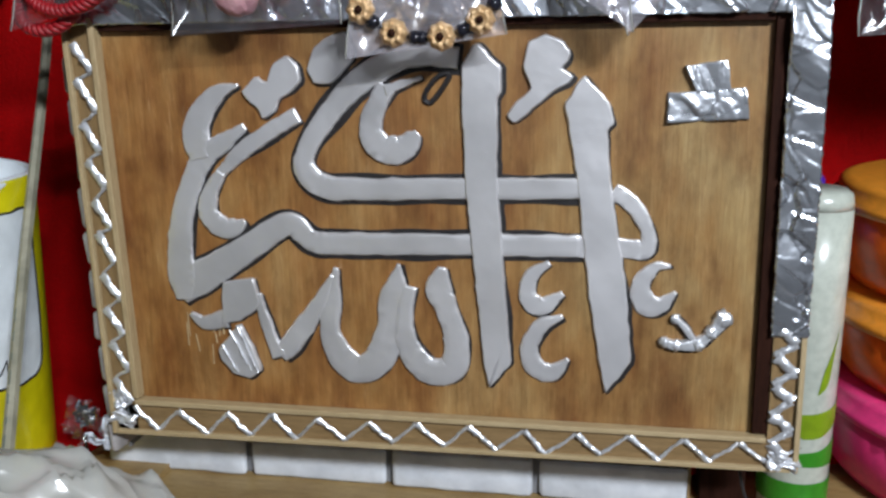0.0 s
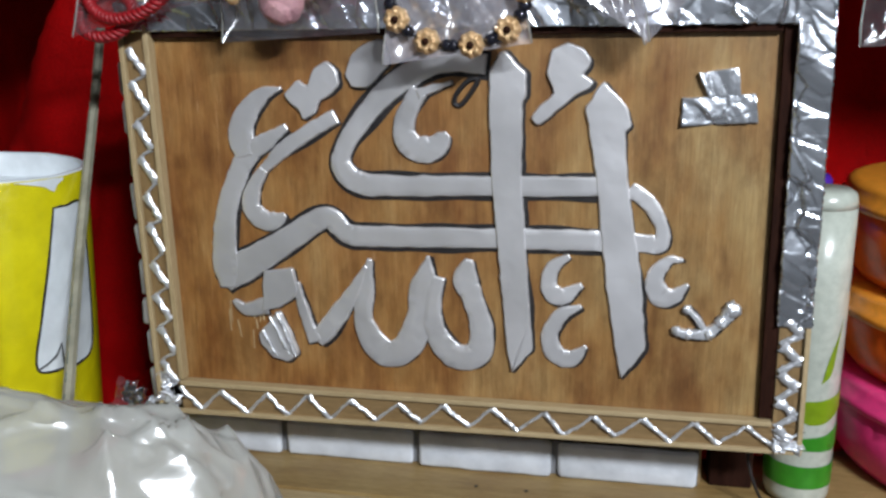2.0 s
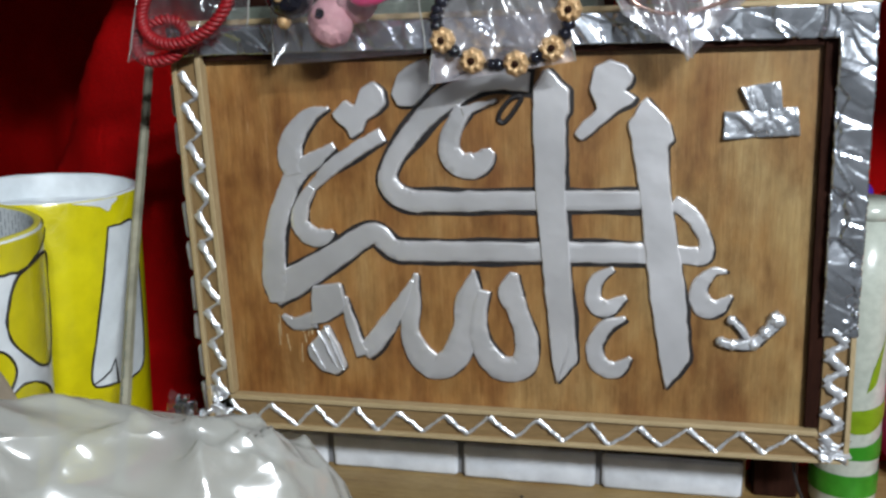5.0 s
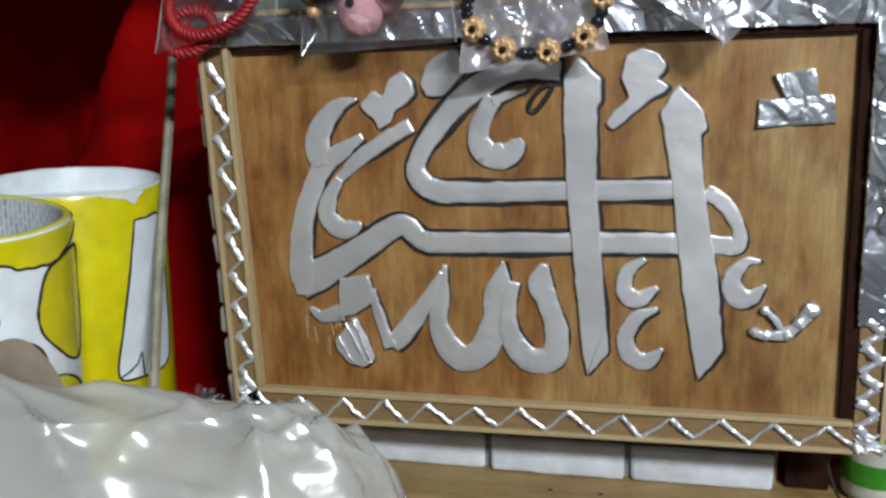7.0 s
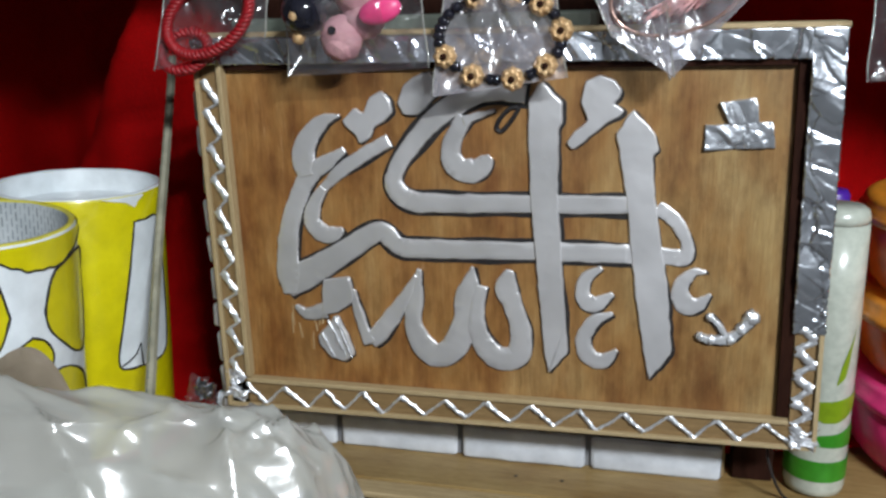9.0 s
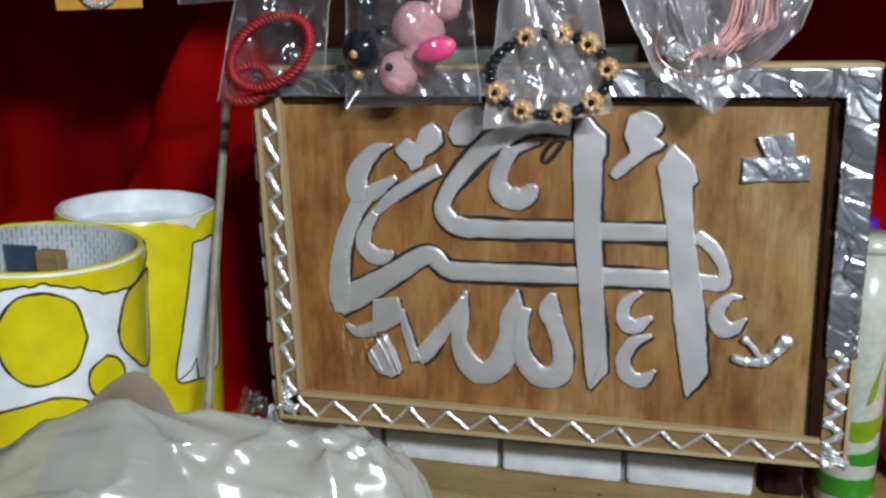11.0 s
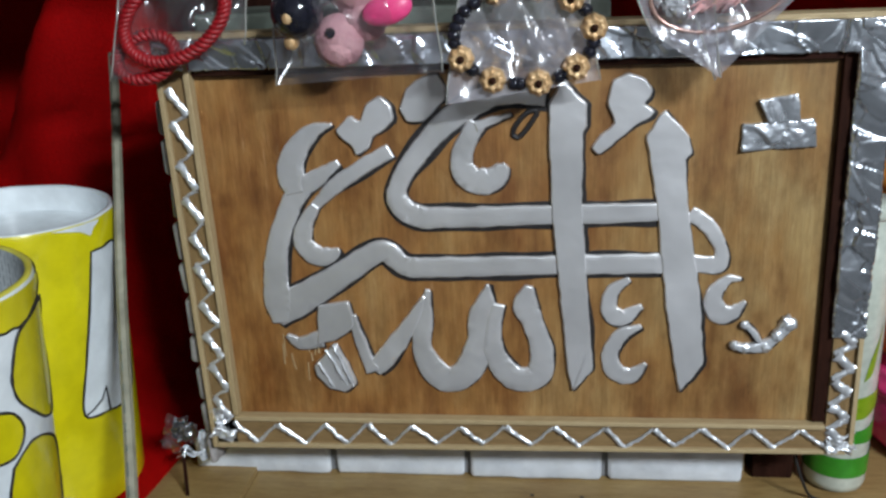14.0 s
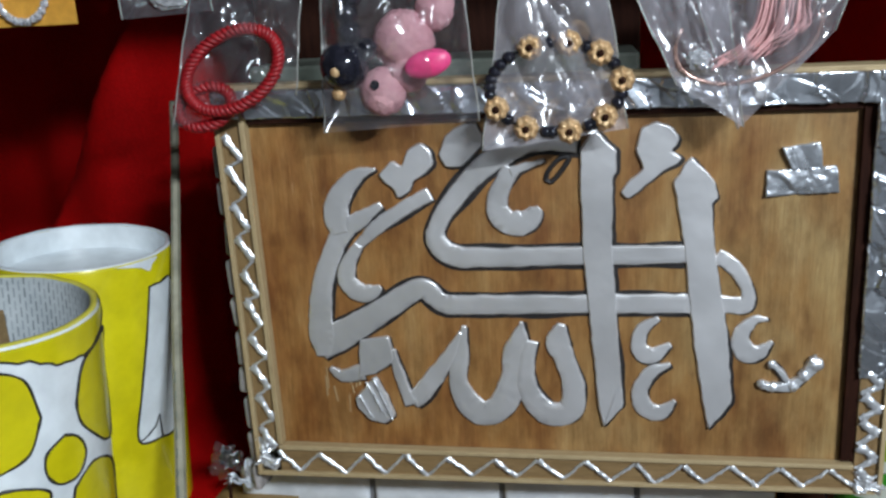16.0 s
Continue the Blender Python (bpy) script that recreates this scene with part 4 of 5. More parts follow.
patch("paint_run", far_tube, R1, [(-40, 182.5), (-30, 180.5), (-22, 178.5), (-16, 175), (-13, 178.5), (-9, 182.5)], M_WHITE, 0.0006, edge=False, label="white paint run over the rim")

R2, H2, L2 = 0.057, 0.187, 5.0
T2 = Vector((-0.366, 0.315, 0.1915)) - pose(0, 0, 0, 0, L2, 0).to_3x3() @ Vector((0, 0, H2))
near_tube = thing("pen_holder", "cardboard tube painted in a yellow and white giraffe pattern", "pen holder", "painted tubes", at=T2)
near_tube.rotation_euler = (0, radians(L2), 0)
tube_body(near_tube, R2, H2, M_NEWS, M_WHITE, M_CREAM)


def band():
    """The yellow band round the top, with a ragged lower edge."""
    bm = bmesh.new()
    rows = []
    for k in range(145):
        a = 150 + k * 2.5
        ragged = 0.176 + 0.006 * math.sin(a * 0.063 + 1.2) + 0.0022 * noise.noise(Vector((a * 0.16, 2.0, 0))) + 0.001 * noise.noise(Vector((a * 0.7, 5.0, 0)))
        rows.append([bm.verts.new(on_tube(R2, a, z, 0.0007)) for z in (ragged, (ragged + H2) / 2, H2 - 0.001)])
    for r, s in zip(rows, rows[1:]):
        for k in range(2):
            bm.faces.new((r[k], s[k], s[k + 1], r[k + 1]))
    edge = [r[0].co.copy() for r in rows[:-1]]
    return bm, edge


bm, edge = band()
part("yellow_band", bm, M_YELLOW, near_tube, "yellow painted top band", smooth=True)
part("ink_line", tube(edge, 0.0006, 6, loop=True), M_INK, near_tube, "black painted outline")
patch("giraffe_spot", near_tube, R2, [(-30, 148), (-35, 168), (-45, 175), (-54, 177), (-66, 173), (-76, 156), (-74, 137), (-64, 125), (-52, 124), (-37, 131)], M_YELLOW, 0.0006, label="yellow spot")
patch("giraffe_spot", near_tube, R2, [(-19, 134), (-11, 129), (-7, 119), (-13, 109), (-24, 109), (-30, 117), (-29, 128)], M_YELLOW, 0.0006, label="yellow spot")
patch("giraffe_spot", near_tube, R2, [(17, 173), (-2, 167), (-9, 152), (-10, 142), (-5, 131), (14, 114), (28, 116), (40, 145), (34, 170)], M_YELLOW, 0.0006, label="yellow spot")
patch("giraffe_spot", near_tube, R2, [(-86, 105), (-63, 112), (-47, 115), (-31, 109), (-30, 100), (-34, 70), (-50, 45), (-75, 40), (-92, 70)], M_YELLOW, 0.0006, label="yellow spot")
patch("giraffe_spot", near_tube, R2, [(-16, 103), (-4, 110), (10, 106), (24, 92), (22, 60), (6, 45), (-14, 60), (-20, 85)], M_YELLOW, 0.0006, label="yellow spot")
patch("giraffe_spot", near_tube, R2, [(-98, 168), (-90, 150), (-94, 128), (-110, 118), (-128, 130), (-130, 155), (-115, 172)], M_YELLOW, 0.0006, label="yellow spot")

# odds and ends in the near tube
stuff = thing("folded_card", "folded navy card standing in the painted tube", "card", at=(-0.3985, 0.3330, 0.0095))
part("sheet", box(-0.012, 0.012, -0.001, 0.001, 0.0, 0.1765, 0.0004), M_NAVY, stuff)
tagged(part("wood_block", box(-0.386, -0.369, 0.3300, 0.3380, 0.0095, 0.1835, 0.001), M_BOX), "small brown wooden block standing in the tube", "wood")
roll = part("paper_roll", lathe([(0.011, 0.0), (0.011, 0.150), (0.0095, 0.152), (0.0095, 0.004), (0.001, 0.003)], 24, at=(-0.351, 0.326, 0.0096)), M_WHITE, smooth=True)
tagged(roll, "white paper roll standing in the painted tube", "paper roll")

# leaning slat beside the far tube
def slat():
    bm = bmesh.new()
    rows = []
    low, high = Vector((-0.2853, 0.3185, 0.0006)), Vector((-0.3440, 0.5065, 0.2730))
    for k in range(17):
        t = k / 16
        c = low.lerp(high, t)
        w = 0.0027 - 0.0006 * t
        rows.append([bm.verts.new((c.x + s * w + 0.0006 * math.sin(t * 9), c.y + q, c.z)) for s, q in ((-1, 0), (0, -0.0012), (1, 0), (1, 0.004), (-1, 0.004))])
    for a, b in zip(rows, rows[1:]):
        for k in range(5):
            bm.faces.new((a[k], a[(k + 1) % 5], b[(k + 1) % 5], b[k]))
    bm.faces.new(rows[0][::-1]), bm.faces.new(rows[-1])
    return bm


stick = thing("wooden_stick", "thin pale wooden stick leaning back beside the yellow tube", "stick")
shaft = part("shaft", slat(), M_ROLL, stick)
for k in range(9):
    t = 0.16 + 0.034 * k
    c = Vector((-0.2853, 0.3185, 0.0006)).lerp(Vector((-0.3440, 0.5065, 0.2730)), t)
    bm = bmesh.new()
    bmesh.ops.create_cube(bm, size=1, matrix=Matrix.LocRotScale(Vector((c.x - 0.0002 + 0.0006 * math.sin(t * 9), c.y - 0.0012, c.z)), Vector((-0.0587, 0.188, 0.2724)).to_track_quat("Z", "Y"), (0.0008, 0.0003, 0.0035 + 0.002 * (k % 3))))
    part("print_bar", bm, M_PRINT, stick, "faint dark printed mark")

# ---- bottle and stacked tubs ----
BX, BY = 0.1108, 0.4690
bottle = thing("bottle", "tall milky plastic bottle with green leaf print", "bottle", at=(BX, BY, -0.0043))
part("body", lathe([(0.014, 0.0), (0.0175, 0.002), (0.0185, 0.006), (0.0185, 0.120), (0.0183, 0.132), (0.0181, 0.1765)], 40), M_BOTTLE, bottle, smooth=True)
part("cap", lathe([(0.0181, 0.1766), (0.0179, 0.180), (0.0170, 0.1840), (0.0140, 0.1862)], 40), M_BOTTLE, bottle, "milky cap", smooth=True)
part("green_ring", lathe([(0.0189, 0.0125), (0.0189, 0.0265)], 40, close=False), M_GREEN, bottle, "green printed ring", smooth=True)


def leaf(pts, mat):
    patch("leaf_print", bottle, 0.0185, pts, mat, 0.0004, edge=False, label="green leaf print")


leaf([(-60, 36), (-30, 36), (-10, 41), (10, 47), (-20, 50), (-60, 46), (-100, 44), (-110, 38)], M_GREEN)
leaf([(-90, 53), (-60, 54), (-20, 62), (10, 76), (-25, 71), (-70, 68), (-110, 66), (-120, 58)], M_LIME)
leaf([(-75, 78), (-66, 92), (-48, 108), (-42, 116), (-50, 100), (-58, 84)], M_LIME)

TX, TY = 0.2445, 0.531
tubs = []
for i, (z0, z1, mat, lidmat, lab) in enumerate(((-0.0043, 0.0580, M_PINK, M_PINK, "magenta round plastic tub at the stack's foot"), (0.0585, 0.1135, M_REDORANGE, M_ORANGE, "red-orange round plastic tub in the stack"), (0.1140, 0.1765, M_REDORANGE, M_ORANGE, "orange-lidded round plastic tub on top of the stack"))):
    h = z1 - z0
    tub = thing("plastic_tub", lab, "tub", "stacked tubs", at=(TX, TY, z0))
    tub.scale = (1.045, 1.045, 1.0)
    part("body", lathe([(0.082, 0.0), (0.089, 0.002), (0.095, 0.010), (0.099, h - 0.016)], 64), mat, tub, smooth=True)
    part("lid", lathe([(0.1005, h - 0.0165), (0.1035, h - 0.0155), (0.1035, h - 0.0105), (0.1005, h - 0.0095), (0.1000, h - 0.004), (0.0975, h - 0.0012), (0.0935, h)], 64), lidmat, tub, "ribbed lid", smooth=True)
cap2 = thing("purple_bottle", "small bottle with a purple cap behind the milky one", "bottle", at=(0.1185, 0.528, -0.0043))
part("body", lathe([(0.010, 0.0), (0.012, 0.003), (0.012, 0.146), (0.008, 0.154)], 24), M_BOTTLE, cap2, smooth=True)
part("cap", lathe([(0.0095, 0.1542), (0.0105, 0.158), (0.0100, 0.181), (0.008, 0.184)], 24), M_PURPLE, cap2, "purple cap", smooth=True)

# ---- trinkets hanging in clear bags from the board added overhead ----


def bag_film(parent, corners, y, bulge, seed, name="film", mat=None, nx=44, nz=44):
    """A crinkled clear bag: front and back film of a four-cornered outline (top-left, top-right, bottom-right, bottom-left)."""
    tl, tr, br, bl = (Vector((c[0], 0, c[1])) for c in corners)
    for side in (-1, 1):
        bm = bmesh.new()
        grid = []
        for i in range(nx + 1):
            col = []
            for k in range(nz + 1):
                u, v = i / nx, k / nz
                p = (tl.lerp(tr, u)).lerp(bl.lerp(br, u), v)
                rim = min(1.0, 5 * min(u, 1 - u, 1 - v, v + 0.04))
                cr = noise.noise(Vector((u * 2.6 + seed, v * 2.4, side * 2.0))) + 1.1 * (1 - abs(noise.noise(Vector((u * 2.4 + v * 1.7 + seed, v * 1.2 - u, side * 3.0))))) ** 6 + 0.7 * (1 - abs(noise.noise(Vector((u * 3.1 - v * 2.6 + seed * 2, v * 1.4, side * 5.0))))) ** 8 + 0.26 * noise.noise(Vector((u * 8.0 + v * 3 + seed, v * 6.0, side * 7.0)))
                col.append(bm.verts.new((p.x + 0.0012 * noise.noise(Vector((v * 6, seed, 1))), y + side * (bulge * (0.35 + 0.65 * math.sin(math.pi * min(1, v * 0.9 + 0.1)))) * rim + 0.0072 * cr * rim, p.z)))
            grid.append(col)
        for i in range(nx):
            for k in range(nz):
                bm.faces.new((grid[i][k], grid[i + 1][k], grid[i + 1][k + 1], grid[i][k + 1]))
        part(name, bm, mat or M_FILM, parent, "clear crinkled film", smooth=True)
    for a, b in ((tl, bl), (tr, br)):
        line = [a.lerp(b, k / 14) + Vector((0.0012 * noise.noise(Vector((k / 14 * 6, seed, 1))), y + 0.0008 * noise.noise(Vector((k * 0.5, seed, 6))), 0)) for k in range(15)]
        part("seam", tube(line, 0.00045, 6), M_BAG, parent, "welded milky seam", smooth=True)


def hang(name, label, category="bag"):
    return thing(name, label, category, "hanging trinkets")


def staple_string(parent, x, y, z0):
    part("string", tube([(x, y, z0), (x + 0.001, y, 0.4245)], 0.0004, 5), M_WHITE, parent, "thin string")


# gold and black bead bracelet
C3 = Vector((-0.0795, 0.3985, 0.2835))
bag = hang("trinket_bag", "clear plastic bag round a bead bracelet")
bag_film(bag, [(-0.100, 0.372), (-0.060, 0.372), (-0.043, 0.262), (-0.118, 0.252)], 0.3985, 0.0085, 4, mat=M_VEIL)
staple_string(bag, -0.080, 0.3985, 0.371)
gold = thing("bead_bracelet", "bracelet of gold filigree beads and black beads in a clear bag", "bracelet", "hanging trinkets", at=C3)


def ring_at(a, rx, rz):
    return Vector((rx * math.cos(math.radians(a)), 0, rz * math.sin(math.radians(a))))


def filigree(at, r):
    """An openwork bead: a core with ridges and petals round a hole."""
    bm = ball((0, 0, 0), r, u=32, v=16)
    for v in bm.verts:
        a = math.atan2(v.co.z, v.co.x)
        face = abs(v.co.y) / r
        v.co *= 1 + 0.13 * math.cos(8 * a) * (0.3 + face) * (1 if face < 0.92 else 0)
        if face > 0.9:
            v.co.y *= 0.62
    bmesh.ops.translate(bm, verts=bm.verts[:], vec=at)
    return bm


for a in (112, 78, 48, 205, 243, 282, 318, 8):
    p = ring_at(a, 0.0335, 0.0225)
    part("gold_bead", filigree(p, 0.0064), M_GOLD, gold, "gold filigree bead", smooth=True)
    d = bmesh.new()
    ball(p + Vector((0, -0.0046, 0)), 0.0019, d, u=8, v=6)
    part("bead_hole", d, M_INNER, gold, "dark hole of the bead", smooth=True)
for a in (134, 146, 156, 166, 176, 186, 222, 261, 266, 300, 306, 338, 350, 95, 62, 30):
    part("black_bead", ball(ring_at(a, 0.0335, 0.0225), 0.0036, squash=(1, 1, 0.9), u=10, v=8), M_BLACK, gold, "small black bead", smooth=True)
part("elastic", tube([ring_at(a, 0.0335, 0.0225) for a in range(0, 360, 8)], 0.0007, 6, loop=True), M_BLACK, gold)

# plush trinket with a black bead chain
bag = hang("trinket_bag", "clear plastic bag round a pink plush trinket")
bag_film(bag, [(-0.196, 0.376), (-0.128, 0.376), (-0.119, 0.268), (-0.203, 0.264)], 0.3970, 0.0225, 9)
staple_string(bag, -0.163, 0.399, 0.375)
charm = thing("bead_charm", "black and gold bead chain in a clear bag", "charm", "hanging trinkets", at=(-0.1855, 0.3850, 0.2995))
part("black_bead", ball((0, 0, 0), 0.0125, u=28, v=18), M_BLACK, charm, "large shiny black bead", smooth=True)
part("gold_bead", ball((-0.0035, -0.001, -0.0135), 0.0038, u=12, v=8), M_GOLD, charm, "small gold bead", smooth=True)
part("gold_spot", ball((-0.0015, -0.0118, -0.002), 0.0026, squash=(1, 0.4, 1), u=8, v=6), M_GOLD, charm, "small flat gold spot on the bead")
for k, (dx, dz) in enumerate(((0.004, 0.0165), (0.003, 0.0255), (0.006, 0.034), (0.010, 0.042), (0.015, 0.049), (0.012, 0.008))):
    part("black_bead", ball((dx, 0.001, dz), 0.0058 if k else 0.0062, u=12, v=8), M_BLACK, charm, smooth=True)
part("cord", tube([(0, 0, 0), (0.004, 0, 0.0165), (0.012, 0, 0.045), (0.020, 0.003, 0.1250)], 0.0006, 5), M_BLACK, charm)


def plush():
    bm = bmesh.new()
    ball((-0.1570, 0.401, 0.3100), 0.0160, bm, (1.0, 0.75, 1.0), 32, 20)
    ball((-0.1690, 0.397, 0.2850), 0.0122, bm, (1.0, 0.8, 1.05), 28, 18)
    ball((-0.1400, 0.401, 0.3270), 0.0110, bm, (0.9, 0.6, 1.2), 24, 16)
    ball((-0.1560, 0.400, 0.2960), 0.0120, bm, (1.0, 0.8, 1.0), 24, 16)
    for v in bm.verts:
        v.co += v.normal * (0.0012 * noise.noise(v.co * 420) + 0.0008 * noise.noise(v.co * 900))
    return bm


tagged(part("plush_trinket", plush(), M_PLUSH, smooth=True), "pale pink fuzzy plush trinket in a clear bag", "plush", "hanging trinkets")
bm = ball((-0.1425, 0.3870, 0.2985), 0.0125, squash=(1.0, 0.32, 0.55), u=24, v=14)
bmesh.ops.rotate(bm, verts=bm.verts[:], cent=(-0.144, 0.387, 0.2975), matrix=Matrix.Rotation(-0.22, 3, "Y"))
tagged(part("pink_charm", rough_up(bm, 0.0008, 90), M_HOT, smooth=True), "hot pink plastic charm in front of the plush", "charm", "hanging trinkets")
eye = part("eye_bead", lathe([(0.0010, -0.0006), (0.0021, 0.0), (0.0024, 0.0008), (0.0018, 0.0010), (0.0010, 0.0004)], 16), M_BLACK)
eye.matrix_world = pose(-0.1705, 0.3872, 0.2895, 90, 0, 0)
tagged(eye, "small black ring bead on the plush", "bead", "hanging trinkets")

# pink tassel with a hoop
bag = hang("trinket_bag", "clear plastic bag round a pink tassel earring")
bag_film(bag, [(-0.030, 0.376), (0.075, 0.380), (0.052, 0.306), (0.010, 0.2605)], 0.3960, 0.0120, 15, mat=M_VEIL)
bag_film(bag, [(-0.052, 0.350), (-0.005, 0.372), (0.012, 0.262), (-0.020, 0.283)], 0.3935, 0.0040, 27, mat=M_VEIL)
staple_string(bag, 0.020, 0.396, 0.375)
ear = thing("tassel_earring", "pink thread tassel with a rose-gold hoop in a clear bag", "earring", "hanging trinkets", at=(0, 0.3965, 0))
part("hoop", tube([Vector((0.0125 + 0.0335 * math.cos(a), 0, 0.3060 + 0.0225 * math.sin(a) + 0.006 * math.cos(a))) for a in np.linspace(math.radians(155), math.radians(372), 40)], 0.0011, 7), M_ROSE, ear, "rose-gold hoop", smooth=True)
part("stone", crushed_ball((-0.0105, -0.003, 0.2955), 0.0058, 12, (1, 0.6, 0.8)), M_GEM, ear, "clear cut stone")
rt = random.Random(4)
bm = bmesh.new()
for k in range(60):
    s, q = rt.random(), rt.uniform(-0.004, 0.004)
    end = Vector((0.020 + 0.020 * s + rt.uniform(-0.002, 0.002), q, 0.372))
    mid = Vector((0.017 + 0.022 * s, q - 0.001, 0.322 + rt.uniform(-0.004, 0.004)))
    low = Vector((-0.004 + 0.036 * s + rt.uniform(-0.004, 0.004), q, 0.290 + 0.016 * s * s + rt.uniform(-0.001, 0.004)))
    tube(smooth_line([end, mid, (mid + low) / 2 + Vector((0.004, 0, -0.003)), low], 5), 0.00062, 4, bm)
part("thread_tassel", bm, M_TASSEL, ear, "pink threads", smooth=True)

# red braided bracelets
bag = hang("trinket_bag", "clear plastic bag round red braided bracelets")
bag_film(bag, [(-0.262, 0.374), (-0.205, 0.374), (-0.219, 0.284), (-0.293, 0.268)], 0.4030, 0.0060, 33)
staple_string(bag, -0.235, 0.403, 0.373)


def braid(parent, centre, rx, rz, tilt, strands=3, turns=17, r=0.0013, fat=0.0017):
    m = Matrix.Rotation(tilt, 3, "Y")
    for s in range(strands):
        pts = []
        for k in range(220):
            a = math.tau * k / 220
            w = a * turns + s * math.tau / strands
            rad = fat * math.cos(w)
            p = Vector(((rx + rad) * math.cos(a), fat * math.sin(w), (rz + rad) * math.sin(a)))
            pts.append(Vector(centre) + m @ p)
        part("strand", tube(pts, r, 6, loop=True), M_CORD, parent, smooth=True)


red = thing("braided_bracelet", "bright red braided cord bracelet in a clear bag", "bracelet", "red bracelets", at=(-0.2535, 0.4020, 0.2985))
braid(red, (0, 0, 0), 0.0295, 0.0185, -0.50, 3, 19, 0.0016, 0.0021)
red2 = thing("braided_bracelet", "bright red braided cord bracelet in a clear bag", "bracelet", "red bracelets", at=(-0.2740, 0.4075, 0.2790))
braid(red2, (0, 0, 0), 0.0165, 0.0105, -0.30, 3, 10, 0.0016, 0.0020)

# rhinestone ring on its card, and two more bags at the ends of the row
card = thing("jewellery_card", "orange card with a rhinestone ring, hanging overhead", "card", "hanging trinkets", at=(-0.3685, 0.4000, 0.3400))
part("sheet", box(-0.034, 0.030, 0.0, 0.001, -0.013, 0.0845, 0.0003), M_CARD, card)
for k in range(26):
    a = math.tau * k / 26
    part("rhinestone", crushed_ball((0.0155 * math.cos(a), -0.0022, 0.006 + 0.0165 * math.sin(a)), 0.0021, k), M_GEM, card)
bag = hang("trinket_bag", "small clear plastic bag with a silver trinket")
bag_film(bag, [(-0.312, 0.386), (-0.262, 0.386), (-0.258, 0.330), (-0.310, 0.328)], 0.397, 0.0050, 41)
staple_string(bag, -0.285, 0.397, 0.385)
tagged(part("silver_trinket", crushed_ball((-0.283, 0.397, 0.338), 0.0085, 44, (1.3, 0.3, 0.7)), M_GEM), "silver trinket inside a small clear bag", "trinket", "hanging trinkets")
bag = hang("trinket_bag", "clear plastic bag hanging beyond the frame corner")
bag_film(bag, [(0.104, 0.376), (0.168, 0.376), (0.170, 0.262), (0.1045, 0.2585)], 0.400, 0.0060, 52)
staple_string(bag, 0.135, 0.400, 0.375)

# ---- the big milky bag lying in front ----


CREST = [(-0.36, -0.06), (-0.33, 0.085), (-0.295, 0.126), (-0.257, 0.158), (-0.22, 0.174), (-0.20, 0.181), (-0.18, 0.185), (-0.155, 0.186), (-0.134, 0.184), (-0.114, 0.181), (-0.10, 0.174), (-0.090, 0.164), (-0.081, 0.141), (-0.071, 0.09), (-0.062, 0.0), (-0.055, -0.064)]


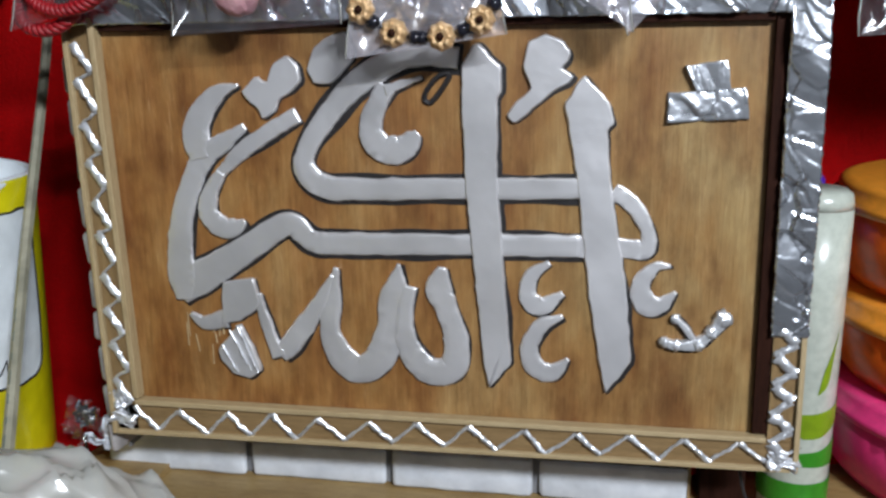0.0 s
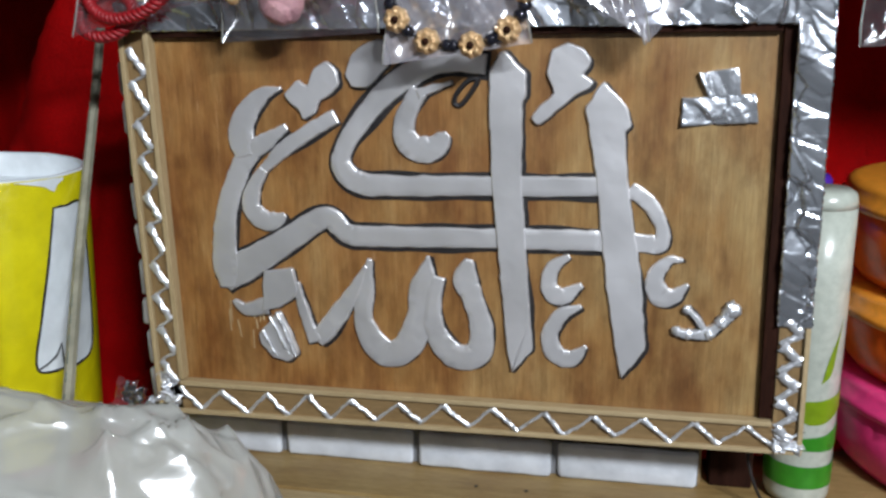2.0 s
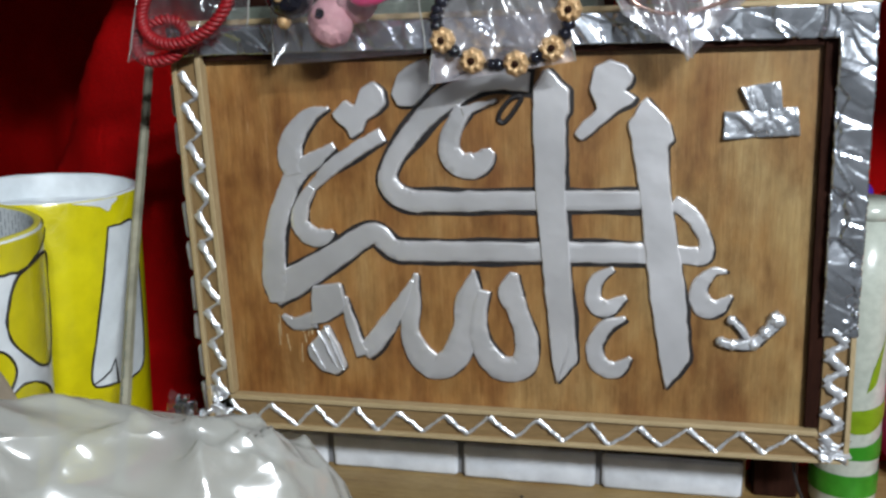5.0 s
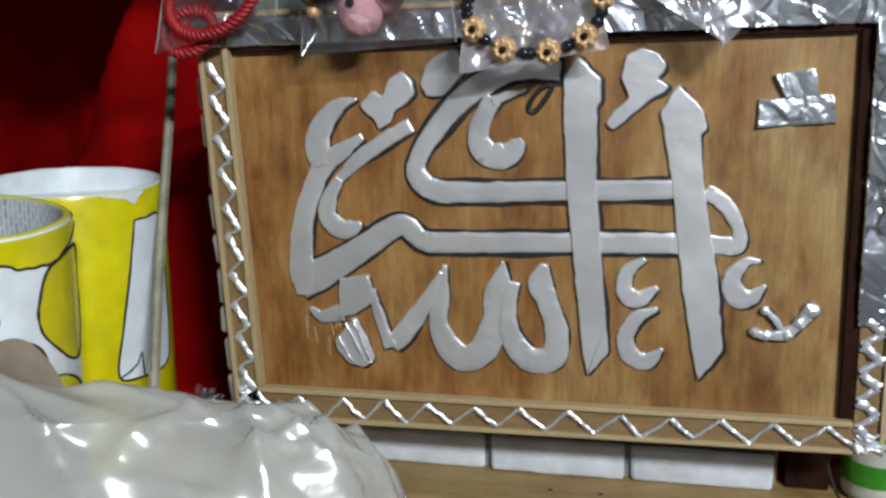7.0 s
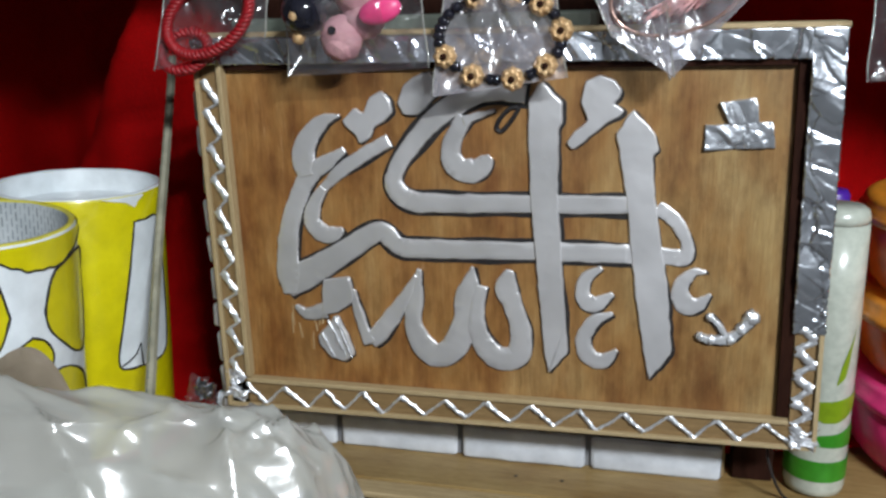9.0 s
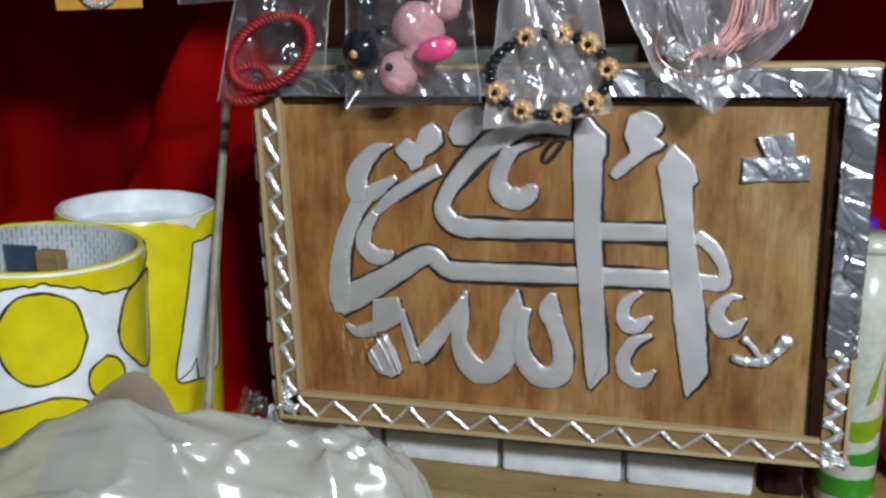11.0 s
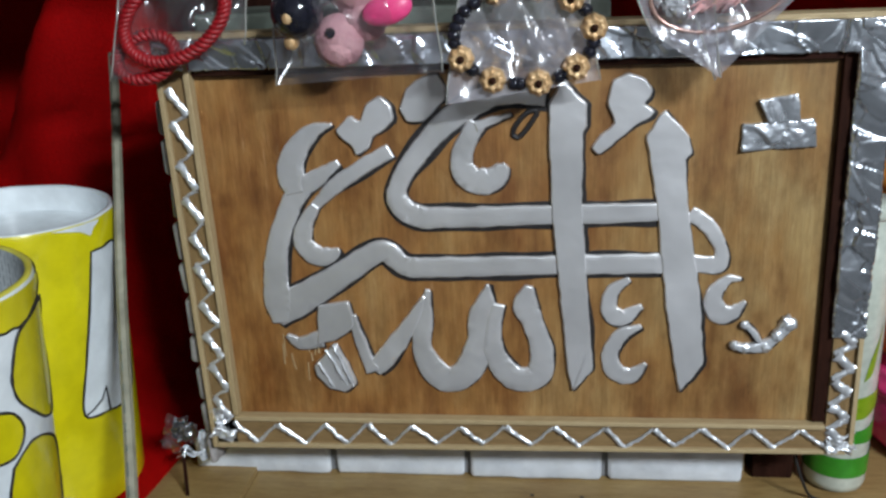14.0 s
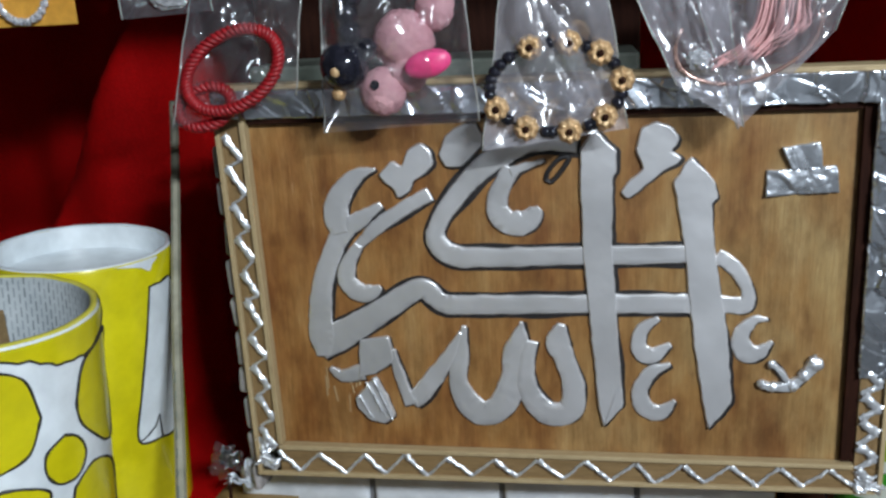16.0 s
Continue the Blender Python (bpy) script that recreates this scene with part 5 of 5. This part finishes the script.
def heap():
    """A slumped plastic bag: a steep mound along its crest, one rounded corner poking up, with folds and sharp creases."""
    bm = bmesh.new()
    cols = []
    nu, nv = 200, 150
    for i in range(nu + 1):
        x = -0.36 + 0.305 * i / nu
        crest = float(np.interp(x, [c[0] for c in CREST], [c[1] for c in CREST]))
        col = []
        for k in range(nv + 1):
            y = 0.045 + 0.205 * k / nv
            d = y - float(np.interp(x, (-0.24, -0.18, -0.13, -0.08), (0.118, 0.124, 0.140, 0.146)))
            h = crest - (19.0 if d > 0 else 27.0) * d * d
            p = Vector((x * 26, y * 26, 0))
            fold = 0.0034 * noise.noise(Vector((p.x * 1.1, p.y * 0.5, 1))) + 0.0020 * noise.noise(p * 0.7) + 0.0018 * noise.noise(Vector((p.x * 0.8 + p.y, p.y * 2.0, 2)))
            bend = noise.noise(p * 0.35) * 1.6
            crease = 0.0046 * (1 - abs(noise.noise(Vector((p.x * 0.35 + 2, p.y * 1.7 + p.x * 0.55 + bend, 4))))) ** 9 + 0.0034 * (1 - abs(noise.noise(Vector((p.x * 0.9 - p.y * 0.9 + bend, p.y * 0.8 + 7, 8))))) ** 10
            crease += 0.0026 * (1 - abs(noise.noise(Vector((p.x * 0.6 + bend, p.y * 3.4 - p.x * 0.4, 21))))) ** 8 + 0.0007 * noise.noise(Vector((p.x * 2.6 + p.y, p.y * 3.6, 12)))
            h = max(-0.0640, h + fold + crease - 0.0012)
            col.append(bm.verts.new((x + 0.003 * noise.noise(p + Vector((0, 0, 5))), y + 0.003 * noise.noise(p + Vector((0, 0, 9))), h)))
        cols.append(col)
    for i in range(nu):
        for k in range(nv):
            bm.faces.new((cols[i][k], cols[i + 1][k], cols[i + 1][k + 1], cols[i][k + 1]))
    return bm


sack = thing("plastic_bag", "crumpled milky plastic bag slumped before the shelf", "bag")
part("film", heap(), M_BAG, sack, smooth=True)


def corner_flap():
    """A stiff beige corner of the bag that stands up behind the crest."""
    bm = bmesh.new()
    top = smooth_line([(-0.236, 0.158), (-0.219, 0.1740), (-0.207, 0.1860), (-0.197, 0.1930), (-0.190, 0.1930), (-0.184, 0.1860), (-0.179, 0.1750), (-0.175, 0.165)], 6)
    rows = []
    for i, (x, z) in enumerate(top):
        row = []
        for k in range(9):
            t = k / 8
            n = noise.noise(Vector((x * 60, t * 1.5, 3.0)))
            row.append(bm.verts.new((x + 0.002 * n * t, 0.152 - 0.010 * t * t + 0.003 * n + 0.004 * math.sin((x + 0.2) * 90), z + (0.148 - z) * t)))
        rows.append(row)
    for a, b in zip(rows, rows[1:]):
        for k in range(8):
            bm.faces.new((a[k], b[k], b[k + 1], a[k + 1]))
    bmesh.ops.solidify(bm, geom=bm.faces[:], thickness=0.0008)
    return bm


part("corner_flap", corner_flap(), M_FLAP, sack, "beige folded corner", smooth=True)
bm = ball((-0.165, 0.142, 0.030), 0.1, squash=(0.80, 0.60, 1.22), u=40, v=24)
rough_up(bm, 0.008, 26)
for v in bm.verts:
    v.co.z = max(v.co.z, -0.0640)
part("contents", bm, M_STUFFING, sack, "pale wrapped contents", smooth=True)
